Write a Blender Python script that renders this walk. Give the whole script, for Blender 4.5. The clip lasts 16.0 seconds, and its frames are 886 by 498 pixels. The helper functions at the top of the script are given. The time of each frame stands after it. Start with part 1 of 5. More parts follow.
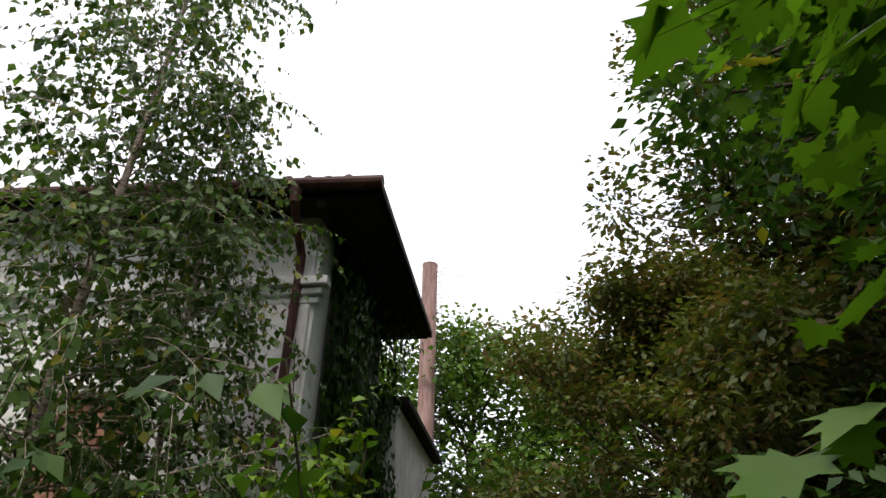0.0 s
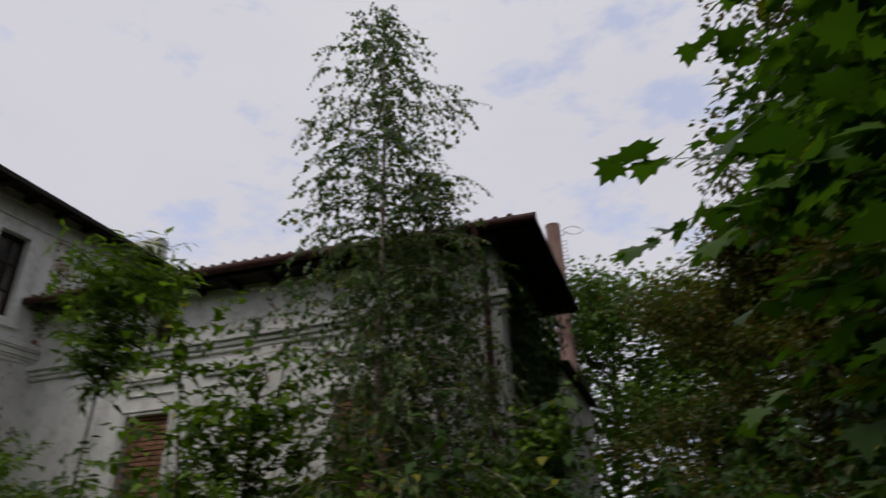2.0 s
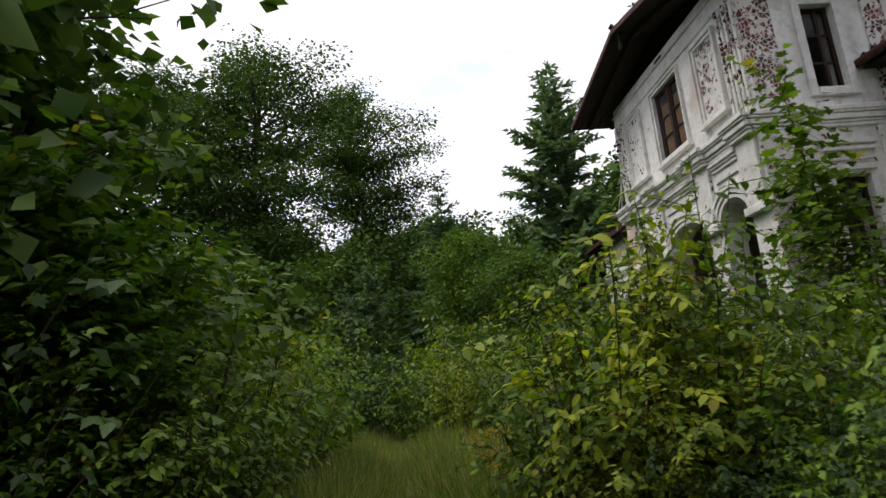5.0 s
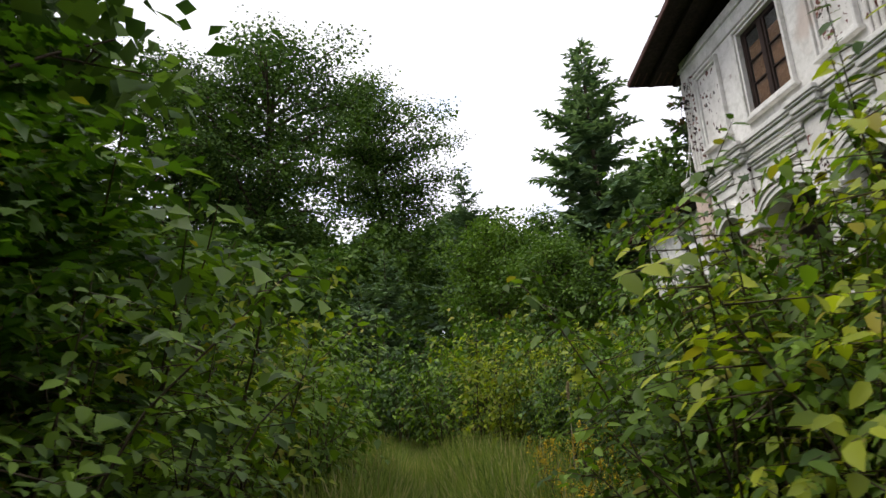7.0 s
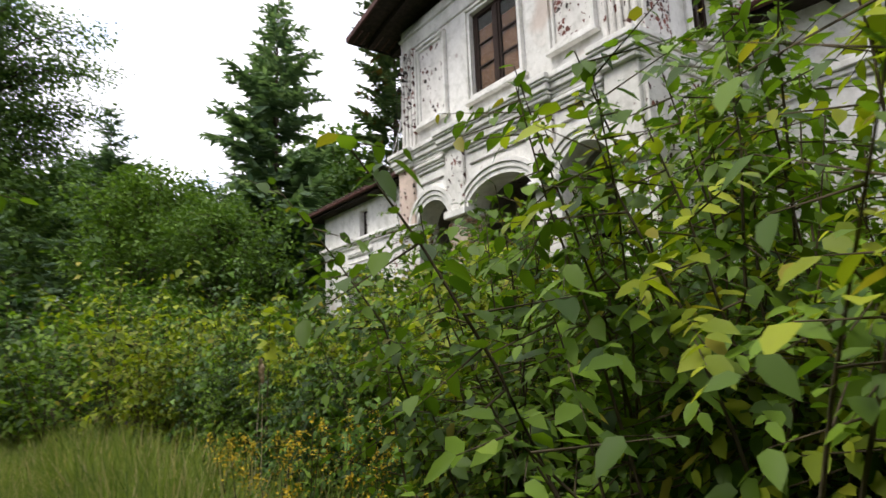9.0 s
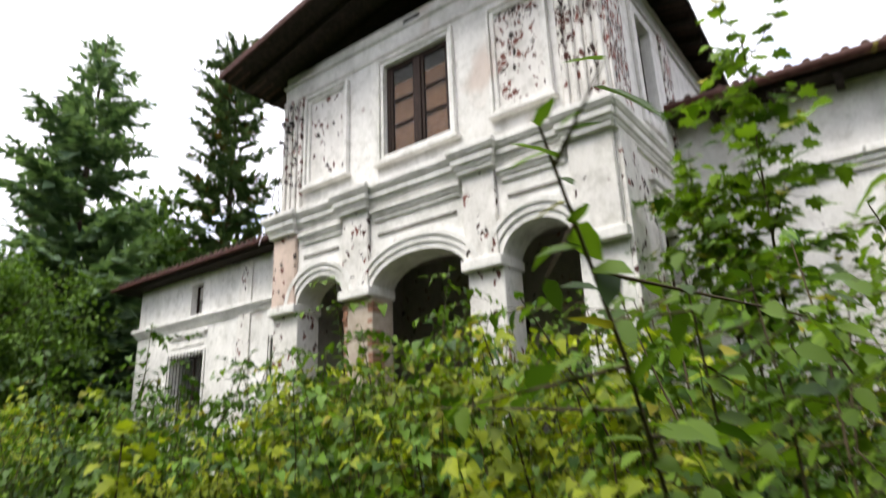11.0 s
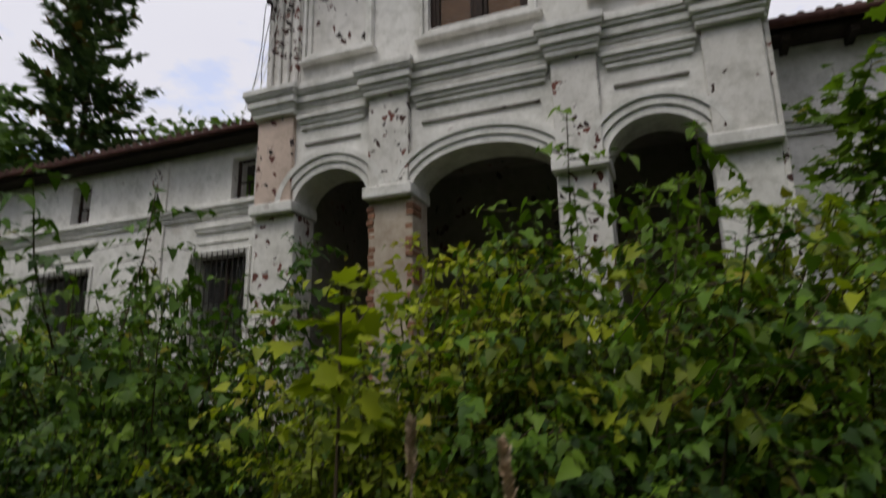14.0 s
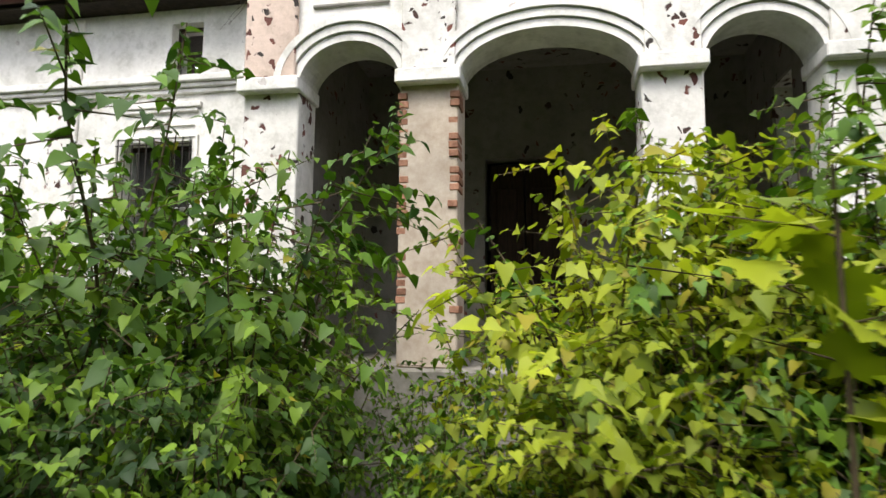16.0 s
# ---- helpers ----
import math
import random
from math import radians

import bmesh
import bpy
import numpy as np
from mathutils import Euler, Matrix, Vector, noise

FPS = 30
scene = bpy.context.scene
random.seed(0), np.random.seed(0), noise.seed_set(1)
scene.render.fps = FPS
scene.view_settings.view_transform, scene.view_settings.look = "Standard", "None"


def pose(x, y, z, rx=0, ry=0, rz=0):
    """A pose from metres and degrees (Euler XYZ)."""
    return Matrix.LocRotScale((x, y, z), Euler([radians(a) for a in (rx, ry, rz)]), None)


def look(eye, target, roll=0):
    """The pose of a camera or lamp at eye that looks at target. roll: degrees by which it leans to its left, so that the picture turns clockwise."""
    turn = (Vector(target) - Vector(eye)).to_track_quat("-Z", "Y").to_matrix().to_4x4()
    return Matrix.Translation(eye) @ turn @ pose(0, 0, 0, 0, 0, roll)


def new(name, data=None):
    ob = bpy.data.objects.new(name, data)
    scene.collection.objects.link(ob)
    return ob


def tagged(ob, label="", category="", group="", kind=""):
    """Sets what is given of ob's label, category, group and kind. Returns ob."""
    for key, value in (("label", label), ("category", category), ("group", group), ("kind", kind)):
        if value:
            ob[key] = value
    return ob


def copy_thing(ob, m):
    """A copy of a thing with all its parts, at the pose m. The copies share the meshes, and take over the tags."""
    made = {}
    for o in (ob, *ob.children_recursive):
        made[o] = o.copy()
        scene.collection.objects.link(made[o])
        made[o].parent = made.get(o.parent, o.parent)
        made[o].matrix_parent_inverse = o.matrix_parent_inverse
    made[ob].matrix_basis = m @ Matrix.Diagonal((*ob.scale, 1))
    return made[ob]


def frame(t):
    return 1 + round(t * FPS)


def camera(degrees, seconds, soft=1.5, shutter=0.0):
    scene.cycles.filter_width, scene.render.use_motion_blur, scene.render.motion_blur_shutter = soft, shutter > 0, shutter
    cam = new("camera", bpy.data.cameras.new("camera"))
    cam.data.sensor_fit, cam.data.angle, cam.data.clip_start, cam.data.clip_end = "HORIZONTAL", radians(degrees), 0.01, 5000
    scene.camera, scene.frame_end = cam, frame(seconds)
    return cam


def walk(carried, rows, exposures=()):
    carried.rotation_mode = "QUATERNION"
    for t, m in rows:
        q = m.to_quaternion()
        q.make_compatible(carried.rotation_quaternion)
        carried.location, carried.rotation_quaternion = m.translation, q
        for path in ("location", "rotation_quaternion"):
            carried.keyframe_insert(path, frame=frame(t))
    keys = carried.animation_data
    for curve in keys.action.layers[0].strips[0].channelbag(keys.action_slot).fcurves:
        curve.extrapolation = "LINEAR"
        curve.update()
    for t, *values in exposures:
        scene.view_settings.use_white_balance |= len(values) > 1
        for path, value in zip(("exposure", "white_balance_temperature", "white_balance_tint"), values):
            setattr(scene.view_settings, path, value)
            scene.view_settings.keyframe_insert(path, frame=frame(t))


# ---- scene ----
cam = camera(70.5, 16.0, shutter=0.3)
PATH = [
    (0.0, (-1.987, 3.02, 2.14), (-2.205, 4.724, 3.172), 1.0),
    (0.5, (-1.987, 2.63, 2.05), (-2.190, 4.344, 3.076), 1.0),
    (1.0, (-1.987, 1.54, 1.86), (-2.208, 3.278, 2.826), 1.0),
    (1.5, (-1.987, 0.48, 1.736), (-2.22, 2.256, 2.626), 1.0),
    (2, (-1.989, 0.472, 1.736), (-2.572, 2.166, 2.625), -2.0),
    (2.5, (-1.972, 0.438, 1.717), (-3.04, 1.93, 2.512), -3.3),
    (3, (-2.106, 0.343, 1.631), (-3.614, 1.569, 2.1), -4.8),
    (3.5, (-2.459, 0.377, 1.574), (-4.123, 1.421, 1.951), -4.3),
    (4, (-2.758, 0.337, 1.552), (-4.511, 1.224, 1.927), -5.2),
    (4.5, (-3.04, 0.067, 1.548), (-4.953, 0.478, 1.961), -6.4),
    (4.7, (-3.204, -0.077, 1.556), (-5.149, 0.129, 1.978), -6.2),
    (7, (-5.951, -0.344, 1.487), (-7.896, -0.213, 1.934), -4.6),
    (7.5, (-6.574, -0.402, 1.468), (-8.513, -0.2, 1.915), -4.3),
    (8, (-7.055, -0.504, 1.428), (-8.949, -0.026, 1.856), -4.1),
    (8.5, (-7.437, -0.496, 1.434), (-9.194, 0.373, 1.828), -3.3),
    (10.8, (-9.991, -0.29, 1.782), (-11.186, 1.265, 2.175), -2.5),
    (11, (-10.188, -0.248, 1.82), (-11.324, 1.286, 2.416), -2.3),
    (11.5, (-10.568, -0.164, 1.81), (-11.55, 1.29, 2.77), -1.9),
    (12, (-11.039, -0.271, 1.76), (-11.901, 1.168, 2.849), -2.3),
    (12.5, (-11.519, -0.246, 1.807), (-12.354, 1.22, 2.882), -2.3),
    (13, (-12.039, -0.263, 1.809), (-12.836, 1.226, 2.88), -2.2),
    (13.5, (-12.62, -0.172, 1.666), (-13.342, 1.444, 2.598), -1.6),
    (14, (-13.199, -0.144, 1.544), (-13.899, 1.666, 2.03), -1.0),
    (14.5, (-13.768, 0.004, 1.505), (-14.244, 1.931, 1.748), -1.1),
    (15, (-14.165, 0.046, 1.558), (-14.591, 1.984, 1.803), -0.2),
    (15.5, (-14.543, 0.078, 1.61), (-14.973, 2.018, 1.832), -0.0),
    (16, (-14.973, 0.421, 1.654), (-15.328, 2.376, 1.881), 0.5),
]
EXPOSURES = [(0, 1.0), (0.5, 0.15), (0.9, -0.2), (1.5, -0.45), (2.5, -0.45), (3, -0.35), (3.5, 0.0), (4.5, 0.35), (7, 0.7), (8.5, 1.05), (10.5, 1.3), (11, 1.35), (11.5, 1.1), (12, 0.3), (12.5, 0.0), (13, -0.15), (13.5, -0.25), (14, -0.15), (14.5, 0.1), (15, 0.95), (15.5, 1.25), (16, 1.65)]
walk(cam, [(t, look(eye, target, roll)) for t, eye, target, roll in PATH], EXPOSURES)

# ---- world, sun ----
world = bpy.data.worlds.new("overcast_sky")
scene.world = world
world.use_nodes = True
wt = world.node_tree
wt.nodes.clear()


def wnode(kind, **sets):
    n = wt.nodes.new(kind)
    for k, v in sets.items():
        n.inputs[k].default_value = v
    return n


w_out = wnode("ShaderNodeOutputWorld")
sky = wt.nodes.new("ShaderNodeTexSky")
sky.sky_type = "NISHITA"
sky.sun_disc = False
sky.sun_elevation, sky.sun_rotation = radians(58), radians(197)
w_blue = wnode("ShaderNodeBackground", Strength=0.15)
w_cloud = wnode("ShaderNodeBackground", Strength=0.95)
w_haze = wnode("ShaderNodeBackground", Color=(0.60, 0.66, 0.98, 1), Strength=0.55)
w_add = wt.nodes.new("ShaderNodeAddShader")
w_mix = wt.nodes.new("ShaderNodeMixShader")
w_co = wt.nodes.new("ShaderNodeTexCoord")
w_map = wnode("ShaderNodeMapping", Scale=(1.0, 1.0, 2.2))
w_n1 = wnode("ShaderNodeTexNoise", Scale=6.5, Detail=7.0, Roughness=0.58)
w_n2 = wnode("ShaderNodeTexNoise", Scale=1.3, Detail=4.0)
w_r1 = wt.nodes.new("ShaderNodeValToRGB")
w_r1.color_ramp.elements[0].position, w_r1.color_ramp.elements[1].position = 0.34, 0.46
w_r1.color_ramp.elements[0].color, w_r1.color_ramp.elements[1].color = (0.45, 0.45, 0.45, 1), (1, 1, 1, 1)
w_r2 = wt.nodes.new("ShaderNodeValToRGB")
w_r2.color_ramp.elements[0].position, w_r2.color_ramp.elements[1].position = 0.3, 0.7
w_r2.color_ramp.elements[0].color, w_r2.color_ramp.elements[1].color = (0.85, 0.84, 0.95, 1), (0.97, 0.96, 1.02, 1)
for a, b in ((w_co.outputs["Generated"], w_map.inputs["Vector"]), (w_map.outputs[0], w_n1.inputs["Vector"]), (w_map.outputs[0], w_n2.inputs["Vector"]),
             (w_n1.outputs["Fac"], w_r1.inputs[0]), (w_n2.outputs["Fac"], w_r2.inputs[0]), (w_r2.outputs[0], w_cloud.inputs["Color"]),
             (sky.outputs[0], w_blue.inputs["Color"]), (w_r1.outputs[0], w_mix.inputs[0]), (w_blue.outputs[0], w_add.inputs[0]), (w_haze.outputs[0], w_add.inputs[1]), (w_add.outputs[0], w_mix.inputs[1]),
             (w_cloud.outputs[0], w_mix.inputs[2]), (w_mix.outputs[0], w_out.inputs["Surface"])):
    wt.links.new(a, b)

sun = new("sun", bpy.data.lights.new("sun", "SUN"))
sun.data.energy, sun.data.angle, sun.data.color = 1.5, radians(25), (1.0, 0.96, 0.88)
sun.matrix_world = look((-19, -9.5, 26), (-15, 4, 3))


# ---- materials ----
def material(name):
    m = bpy.data.materials.new(name)
    m.use_nodes = True
    t = m.node_tree
    return m, t, t.nodes["Principled BSDF"], t.nodes["Material Output"]


def add(t, kind, links=(), **sets):
    n = t.nodes.new(kind)
    for k, v in sets.items():
        n.inputs[k].default_value = v
    for src, dst in links:
        t.links.new(src, n.inputs[dst])
    return n


def ramp(t, src, stops):
    n = t.nodes.new("ShaderNodeValToRGB")
    e = n.color_ramp.elements
    while len(e) < len(stops):
        e.new(0.5)
    for el, (p, c) in zip(e, stops):
        el.position = p
        el.color = (*c, 1) if len(c) == 3 else c
    t.links.new(src, n.inputs[0])
    return n


def mixc(t, fac, a, b, mode="MIX"):
    n = t.nodes.new("ShaderNodeMix")
    n.data_type, n.blend_type = "RGBA", mode
    for s, v in ((0, fac), (6, a), (7, b)):
        if hasattr(v, "is_linked"):
            t.links.new(v, n.inputs[s])
        else:
            n.inputs[s].default_value = v if s == 0 else (*v, 1)
    return n.outputs[2]


def coords(t, scale=(1, 1, 1)):
    g = t.nodes.new("ShaderNodeNewGeometry")
    return add(t, "ShaderNodeMapping", [(g.outputs["Position"], "Vector")], Scale=scale).outputs[0]


def bump(t, bsdf, height, strength=0.3, distance=0.02):
    b = add(t, "ShaderNodeBump", [(height, "Height")], Strength=strength, Distance=distance)
    t.links.new(b.outputs[0], bsdf.inputs["Normal"])


def plaster(name, base, flake, even=0.0, rising=0.0, under=(0.52, 0.40, 0.33), brick=(0.085, 0.030, 0.022)):
    """Lime plaster: stains, rain streaks, pinkish undercoat, and flakes lost down to the brick, some painted near-black
    as shadowed holes.
    """
    m, t, bsdf, _ = material(name)
    co = coords(t)
    big = add(t, "ShaderNodeTexNoise", [(co, "Vector")], Scale=0.9, Detail=5.0, Roughness=0.6)
    fine = add(t, "ShaderNodeTexNoise", [(co, "Vector")], Scale=14.0, Detail=6.0, Roughness=0.65)
    streak = add(t, "ShaderNodeTexNoise", [(coords(t, (3.2, 3.2, 0.5)), "Vector")], Scale=1.0, Detail=4.0)
    c = ramp(t, big.outputs["Fac"], [(0.3, tuple(v * 0.80 for v in base)), (0.62, base)]).outputs[0]
    st = ramp(t, streak.outputs["Fac"], [(0.35, (0.62, 0.62, 0.58)), (0.58, (1, 1, 1))]).outputs[0]
    c = mixc(t, 0.32, c, st, "MULTIPLY")
    fi = ramp(t, fine.outputs["Fac"], [(0.3, (0.82, 0.82, 0.80)), (0.6, (1, 1, 1))]).outputs[0]
    c = mixc(t, 0.6, c, fi, "MULTIPLY")
    mid = add(t, "ShaderNodeTexNoise", [(co, "Vector")], Scale=4.5, Detail=5.0, Roughness=0.7)
    mi = ramp(t, mid.outputs["Fac"], [(0.36, (0.66, 0.66, 0.63)), (0.52, (1, 1, 1))]).outputs[0]
    c = mixc(t, 0.6, c, mi, "MULTIPLY")
    patch = add(t, "ShaderNodeTexNoise", [(co, "Vector")], Scale=0.75, Detail=3.0)
    pm = ramp(t, patch.outputs["Fac"], [(0.66, (0, 0, 0)), (0.74, (0.6, 0.6, 0.6))]).outputs[0]
    c = mixc(t, pm, c, under)
    warp = add(t, "ShaderNodeTexNoise", [(co, "Vector")], Scale=11.0, Detail=2.0)
    wv = add(t, "ShaderNodeVectorMath", [(warp.outputs["Color"], 0)])
    wv.operation = "MULTIPLY"
    wv.inputs[1].default_value = (0.10, 0.10, 0.10)
    wc = add(t, "ShaderNodeVectorMath", [(coords(t, (1, 1, 0.8)), 0), (wv.outputs[0], 1)])
    cell = add(t, "ShaderNodeTexVoronoi", [(wc.outputs[0], "Vector")], Scale=14.0)
    rim = add(t, "ShaderNodeTexVoronoi", [(wc.outputs[0], "Vector")], Scale=14.0)
    rim.feature = "DISTANCE_TO_EDGE"
    pick = add(t, "ShaderNodeSeparateColor", [(cell.outputs["Color"], 0)])
    where = add(t, "ShaderNodeTexNoise", [(co, "Vector")], Scale=2.6, Detail=3.0)
    share = add(t, "ShaderNodeMapRange", [(where.outputs["Fac"], 0)])
    for k_, v_ in ((1, 0.40), (2, 0.62), (3, even * flake), (4, flake)):
        share.inputs[k_].default_value = v_
    sub = add(t, "ShaderNodeMath", [(share.outputs[0], 0), (pick.outputs[0], 1)])
    sub.operation = "SUBTRACT"
    if rising:
        xyz = add(t, "ShaderNodeSeparateXYZ", [(co, 0)])
        up_ = add(t, "ShaderNodeMapRange", [(xyz.outputs["Z"], 0)])
        for k_, v_ in ((1, 5.6), (2, 6.5), (3, -rising), (4, 0.0)):
            up_.inputs[k_].default_value = v_
        sub = add(t, "ShaderNodeMath", [(sub.outputs[0], 0), (up_.outputs[0], 1)])
    inner = ramp(t, rim.outputs["Distance"], [(0.06, (0, 0, 0)), (0.11, (1, 1, 1))]).outputs[0]
    lost = ramp(t, sub.outputs[0], [(0.0, (0, 0, 0)), (0.02, (1, 1, 1))]).outputs[0]
    cm = add(t, "ShaderNodeMath", [(inner, 0), (lost, 1)])
    cm.operation = "MULTIPLY"
    scar = ramp(t, sub.outputs[0], [(-0.0, (0, 0, 0)), (0.3, (0.35, 0.35, 0.35))]).outputs[0]
    c = mixc(t, scar, c, (0.50, 0.45, 0.40))
    # brick tones; the near-black end paints the shadow inside deep holes
    bc = ramp(t, pick.outputs[1], [(0.1, (0.030, 0.022, 0.018)), (0.5, tuple(v * 0.9 for v in brick)), (0.95, tuple(v * 2.0 for v in brick))]).outputs[0]
    c = mixc(t, cm.outputs[0], c, bc)
    t.links.new(c, bsdf.inputs["Base Color"])
    bsdf.inputs["Roughness"].default_value = 0.9
    inv = add(t, "ShaderNodeMath", [(fine.outputs["Fac"], 0), (cm.outputs[0], 1)])
    inv.operation = "SUBTRACT"
    bump(t, bsdf, inv.outputs[0], 0.5, 0.012)
    return m


M_PLASTER = plaster("white_plaster", (0.84, 0.82, 0.785), 0.012)
M_WORN = plaster("flaking_plaster", (0.82, 0.79, 0.75), 0.27)
M_SPALL = plaster("crumbling_plaster", (0.82, 0.79, 0.75), 0.70, even=0.6, rising=0.42)
M_BARE = plaster("plaster_lost_to_brick", (0.82, 0.79, 0.75), 1.05, even=0.35, brick=(0.12, 0.036, 0.026))
M_PINK = plaster("pinkish_undercoat", (0.66, 0.52, 0.44), 0.22)
# much darker base grey than the other plasters
M_GREY = plaster("grey_loggia_plaster", (0.27, 0.255, 0.23), 0.16)


def grained(name, c1, c2, rough=0.8, scale=(3, 3, 3), bumpy=0.3, metallic=0.0, noise=6.0, per=0.0):
    m, t, bsdf, _ = material(name)
    co = coords(t, scale)
    n = add(t, "ShaderNodeTexNoise", [(co, "Vector")], Scale=noise, Detail=6.0, Roughness=0.65)
    b = add(t, "ShaderNodeTexNoise", [(co, "Vector")], Scale=noise * 0.12, Detail=3.0)
    c = ramp(t, n.outputs["Fac"], [(0.3, c1), (0.7, c2)]).outputs[0]
    d = ramp(t, b.outputs["Fac"], [(0.3, (0.6, 0.6, 0.6)), (0.65, (1, 1, 1))]).outputs[0]
    c = mixc(t, 0.7, c, d, "MULTIPLY")
    if per:
        info = t.nodes.new("ShaderNodeObjectInfo")
        r = ramp(t, info.outputs["Random"], [(0, (1 - per,) * 3), (1, (1, 1, 1))]).outputs[0]
        c = mixc(t, 1.0, c, r, "MULTIPLY")
    t.links.new(c, bsdf.inputs["Base Color"])
    bsdf.inputs["Roughness"].default_value = rough
    bsdf.inputs["Metallic"].default_value = metallic
    bsdf.inputs["Specular IOR Level"].default_value = 0.15
    bump(t, bsdf, n.outputs["Fac"], bumpy, 0.01)
    return m


M_BRICK = grained("red_brick", (0.26, 0.125, 0.08), (0.48, 0.26, 0.17), 0.9, (1, 1, 1), 0.5, noise=22, per=0.4)
M_MORTAR = grained("lime_mortar", (0.30, 0.27, 0.23), (0.46, 0.42, 0.37), 0.95, (1, 1, 1), 0.5, noise=18)
M_BEIGE = grained("beige_bare_render", (0.42, 0.34, 0.26), (0.60, 0.52, 0.43), 0.95, (1, 1, 1), 0.4, noise=9)
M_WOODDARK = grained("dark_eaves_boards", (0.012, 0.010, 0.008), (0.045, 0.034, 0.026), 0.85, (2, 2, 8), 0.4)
M_FRAME = grained("brown_window_paint", (0.016, 0.010, 0.008), (0.050, 0.029, 0.021), 0.6, (6, 6, 1), 0.2)
M_BOARD = grained("orange_brown_boards", (0.24, 0.10, 0.05), (0.46, 0.26, 0.16), 0.7, (2, 2, 5), 0.3, noise=5)
M_TILE = grained("weathered_roof_tile", (0.045, 0.028, 0.022), (0.13, 0.075, 0.055), 0.85, (1, 1, 1), 0.5, noise=14, per=0.45)
M_GUTTER = grained("rusty_red_gutter", (0.045, 0.017, 0.013), (0.105, 0.046, 0.036), 0.6, (1, 1, 1), 0.2, noise=10)
M_RUST = grained("rusty_steel_stack", (0.20, 0.10, 0.075), (0.42, 0.29, 0.25), 0.7, (3, 3, 0.5), 0.2, noise=3)
M_IRON = grained("dark_iron", (0.02, 0.018, 0.016), (0.06, 0.05, 0.045), 0.6, (1, 1, 1), 0.2, noise=20)
M_STONE = grained("mossy_plinth_stone", (0.16, 0.15, 0.12), (0.34, 0.32, 0.28), 0.95, (1, 1, 1), 0.6, noise=7)
M_BARK = grained("brown_bark", (0.035, 0.026, 0.018), (0.11, 0.085, 0.06), 0.95, (3, 3, 0.8), 0.7, noise=9)
M_TWIG = grained("shrub_stems", (0.05, 0.038, 0.022), (0.13, 0.10, 0.06), 0.8, (1, 1, 1), 0.2, noise=9)
M_SOIL = grained("leaf_litter_soil", (0.018, 0.016, 0.009), (0.065, 0.055, 0.03), 1.0, (1, 1, 1), 0.8, noise=7)
M_DRY = grained("dry_straw", (0.45, 0.34, 0.22), (0.68, 0.55, 0.40), 0.9, (1, 1, 1), 0.2, noise=30)
M_YELLOW = grained("goldenrod_flower", (0.55, 0.38, 0.02), (0.75, 0.55, 0.05), 0.8, (1, 1, 1), 0.2, noise=30)

M_BIRCHBARK, tb, bb, _ = material("birch_bark")
_n = add(tb, "ShaderNodeTexNoise", [(coords(tb, (6, 6, 22)), "Vector")], Scale=1.6, Detail=5.0, Roughness=0.7)
tb.links.new(ramp(tb, _n.outputs["Fac"], [(0.38, (0.05, 0.035, 0.028)), (0.5, (0.36, 0.27, 0.21)), (0.7, (0.55, 0.46, 0.40))]).outputs[0], bb.inputs["Base Color"])
bb.inputs["Roughness"].default_value = 0.75

M_GLASS, tg, gg, go = material("dusty_window_glass")
gg.inputs["Base Color"].default_value = (0.10, 0.10, 0.10, 1)
gg.inputs["Roughness"].default_value = 0.05
_tr = add(tg, "ShaderNodeBsdfTransparent", Color=(0.86, 0.88, 0.86, 1))
_mx = add(tg, "ShaderNodeMixShader", [(_tr.outputs[0], 1), (gg.outputs[0], 2)], Fac=0.14)
tg.links.new(_mx.outputs[0], go.inputs["Surface"])


def foliage(name, dark, light, yellow=(0.30, 0.27, 0.03), share=0.05, through_=0.35, rough=0.42):
    """Leaves: colour varies leaf by leaf and bush by bush; light passes through the blades."""
    m, t, bsdf, out = material(name)
    g = t.nodes.new("ShaderNodeNewGeometry")
    info = t.nodes.new("ShaderNodeObjectInfo")
    big = add(t, "ShaderNodeTexNoise", [(g.outputs["Position"], "Vector")], Scale=1.1, Detail=2.0)
    c = ramp(t, g.outputs["Random Per Island"], [(0.0, dark), (0.75, light), (1.0, tuple(min(1, v * 1.25) for v in light))]).outputs[0]
    y = ramp(t, g.outputs["Random Per Island"], [(1 - share, (0, 0, 0)), (1 - share + 0.004, (1, 1, 1))]).outputs[0]
    c = mixc(t, y, c, yellow)
    s = ramp(t, big.outputs["Fac"], [(0.3, (0.66, 0.70, 0.66)), (0.7, (1.12, 1.1, 1.0))]).outputs[0]
    c = mixc(t, 1.0, c, s, "MULTIPLY")
    o = ramp(t, info.outputs["Random"], [(0.0, (0.74, 0.78, 0.78)), (1.0, (1.12, 1.1, 1.0))]).outputs[0]
    c = mixc(t, 1.0, c, o, "MULTIPLY")
    t.links.new(c, bsdf.inputs["Base Color"])
    bsdf.inputs["Roughness"].default_value = rough + 0.1
    bsdf.inputs["Specular IOR Level"].default_value = 0.24
    tr = add(t, "ShaderNodeBsdfTranslucent")
    tint = mixc(t, 1.0, c, (1.15, 1.25, 0.55), "MULTIPLY")
    t.links.new(tint, tr.inputs["Color"])
    mx = add(t, "ShaderNodeMixShader", [(bsdf.outputs[0], 1), (tr.outputs[0], 2)], Fac=through_)
    t.links.new(mx.outputs[0], out.inputs["Surface"])
    return m


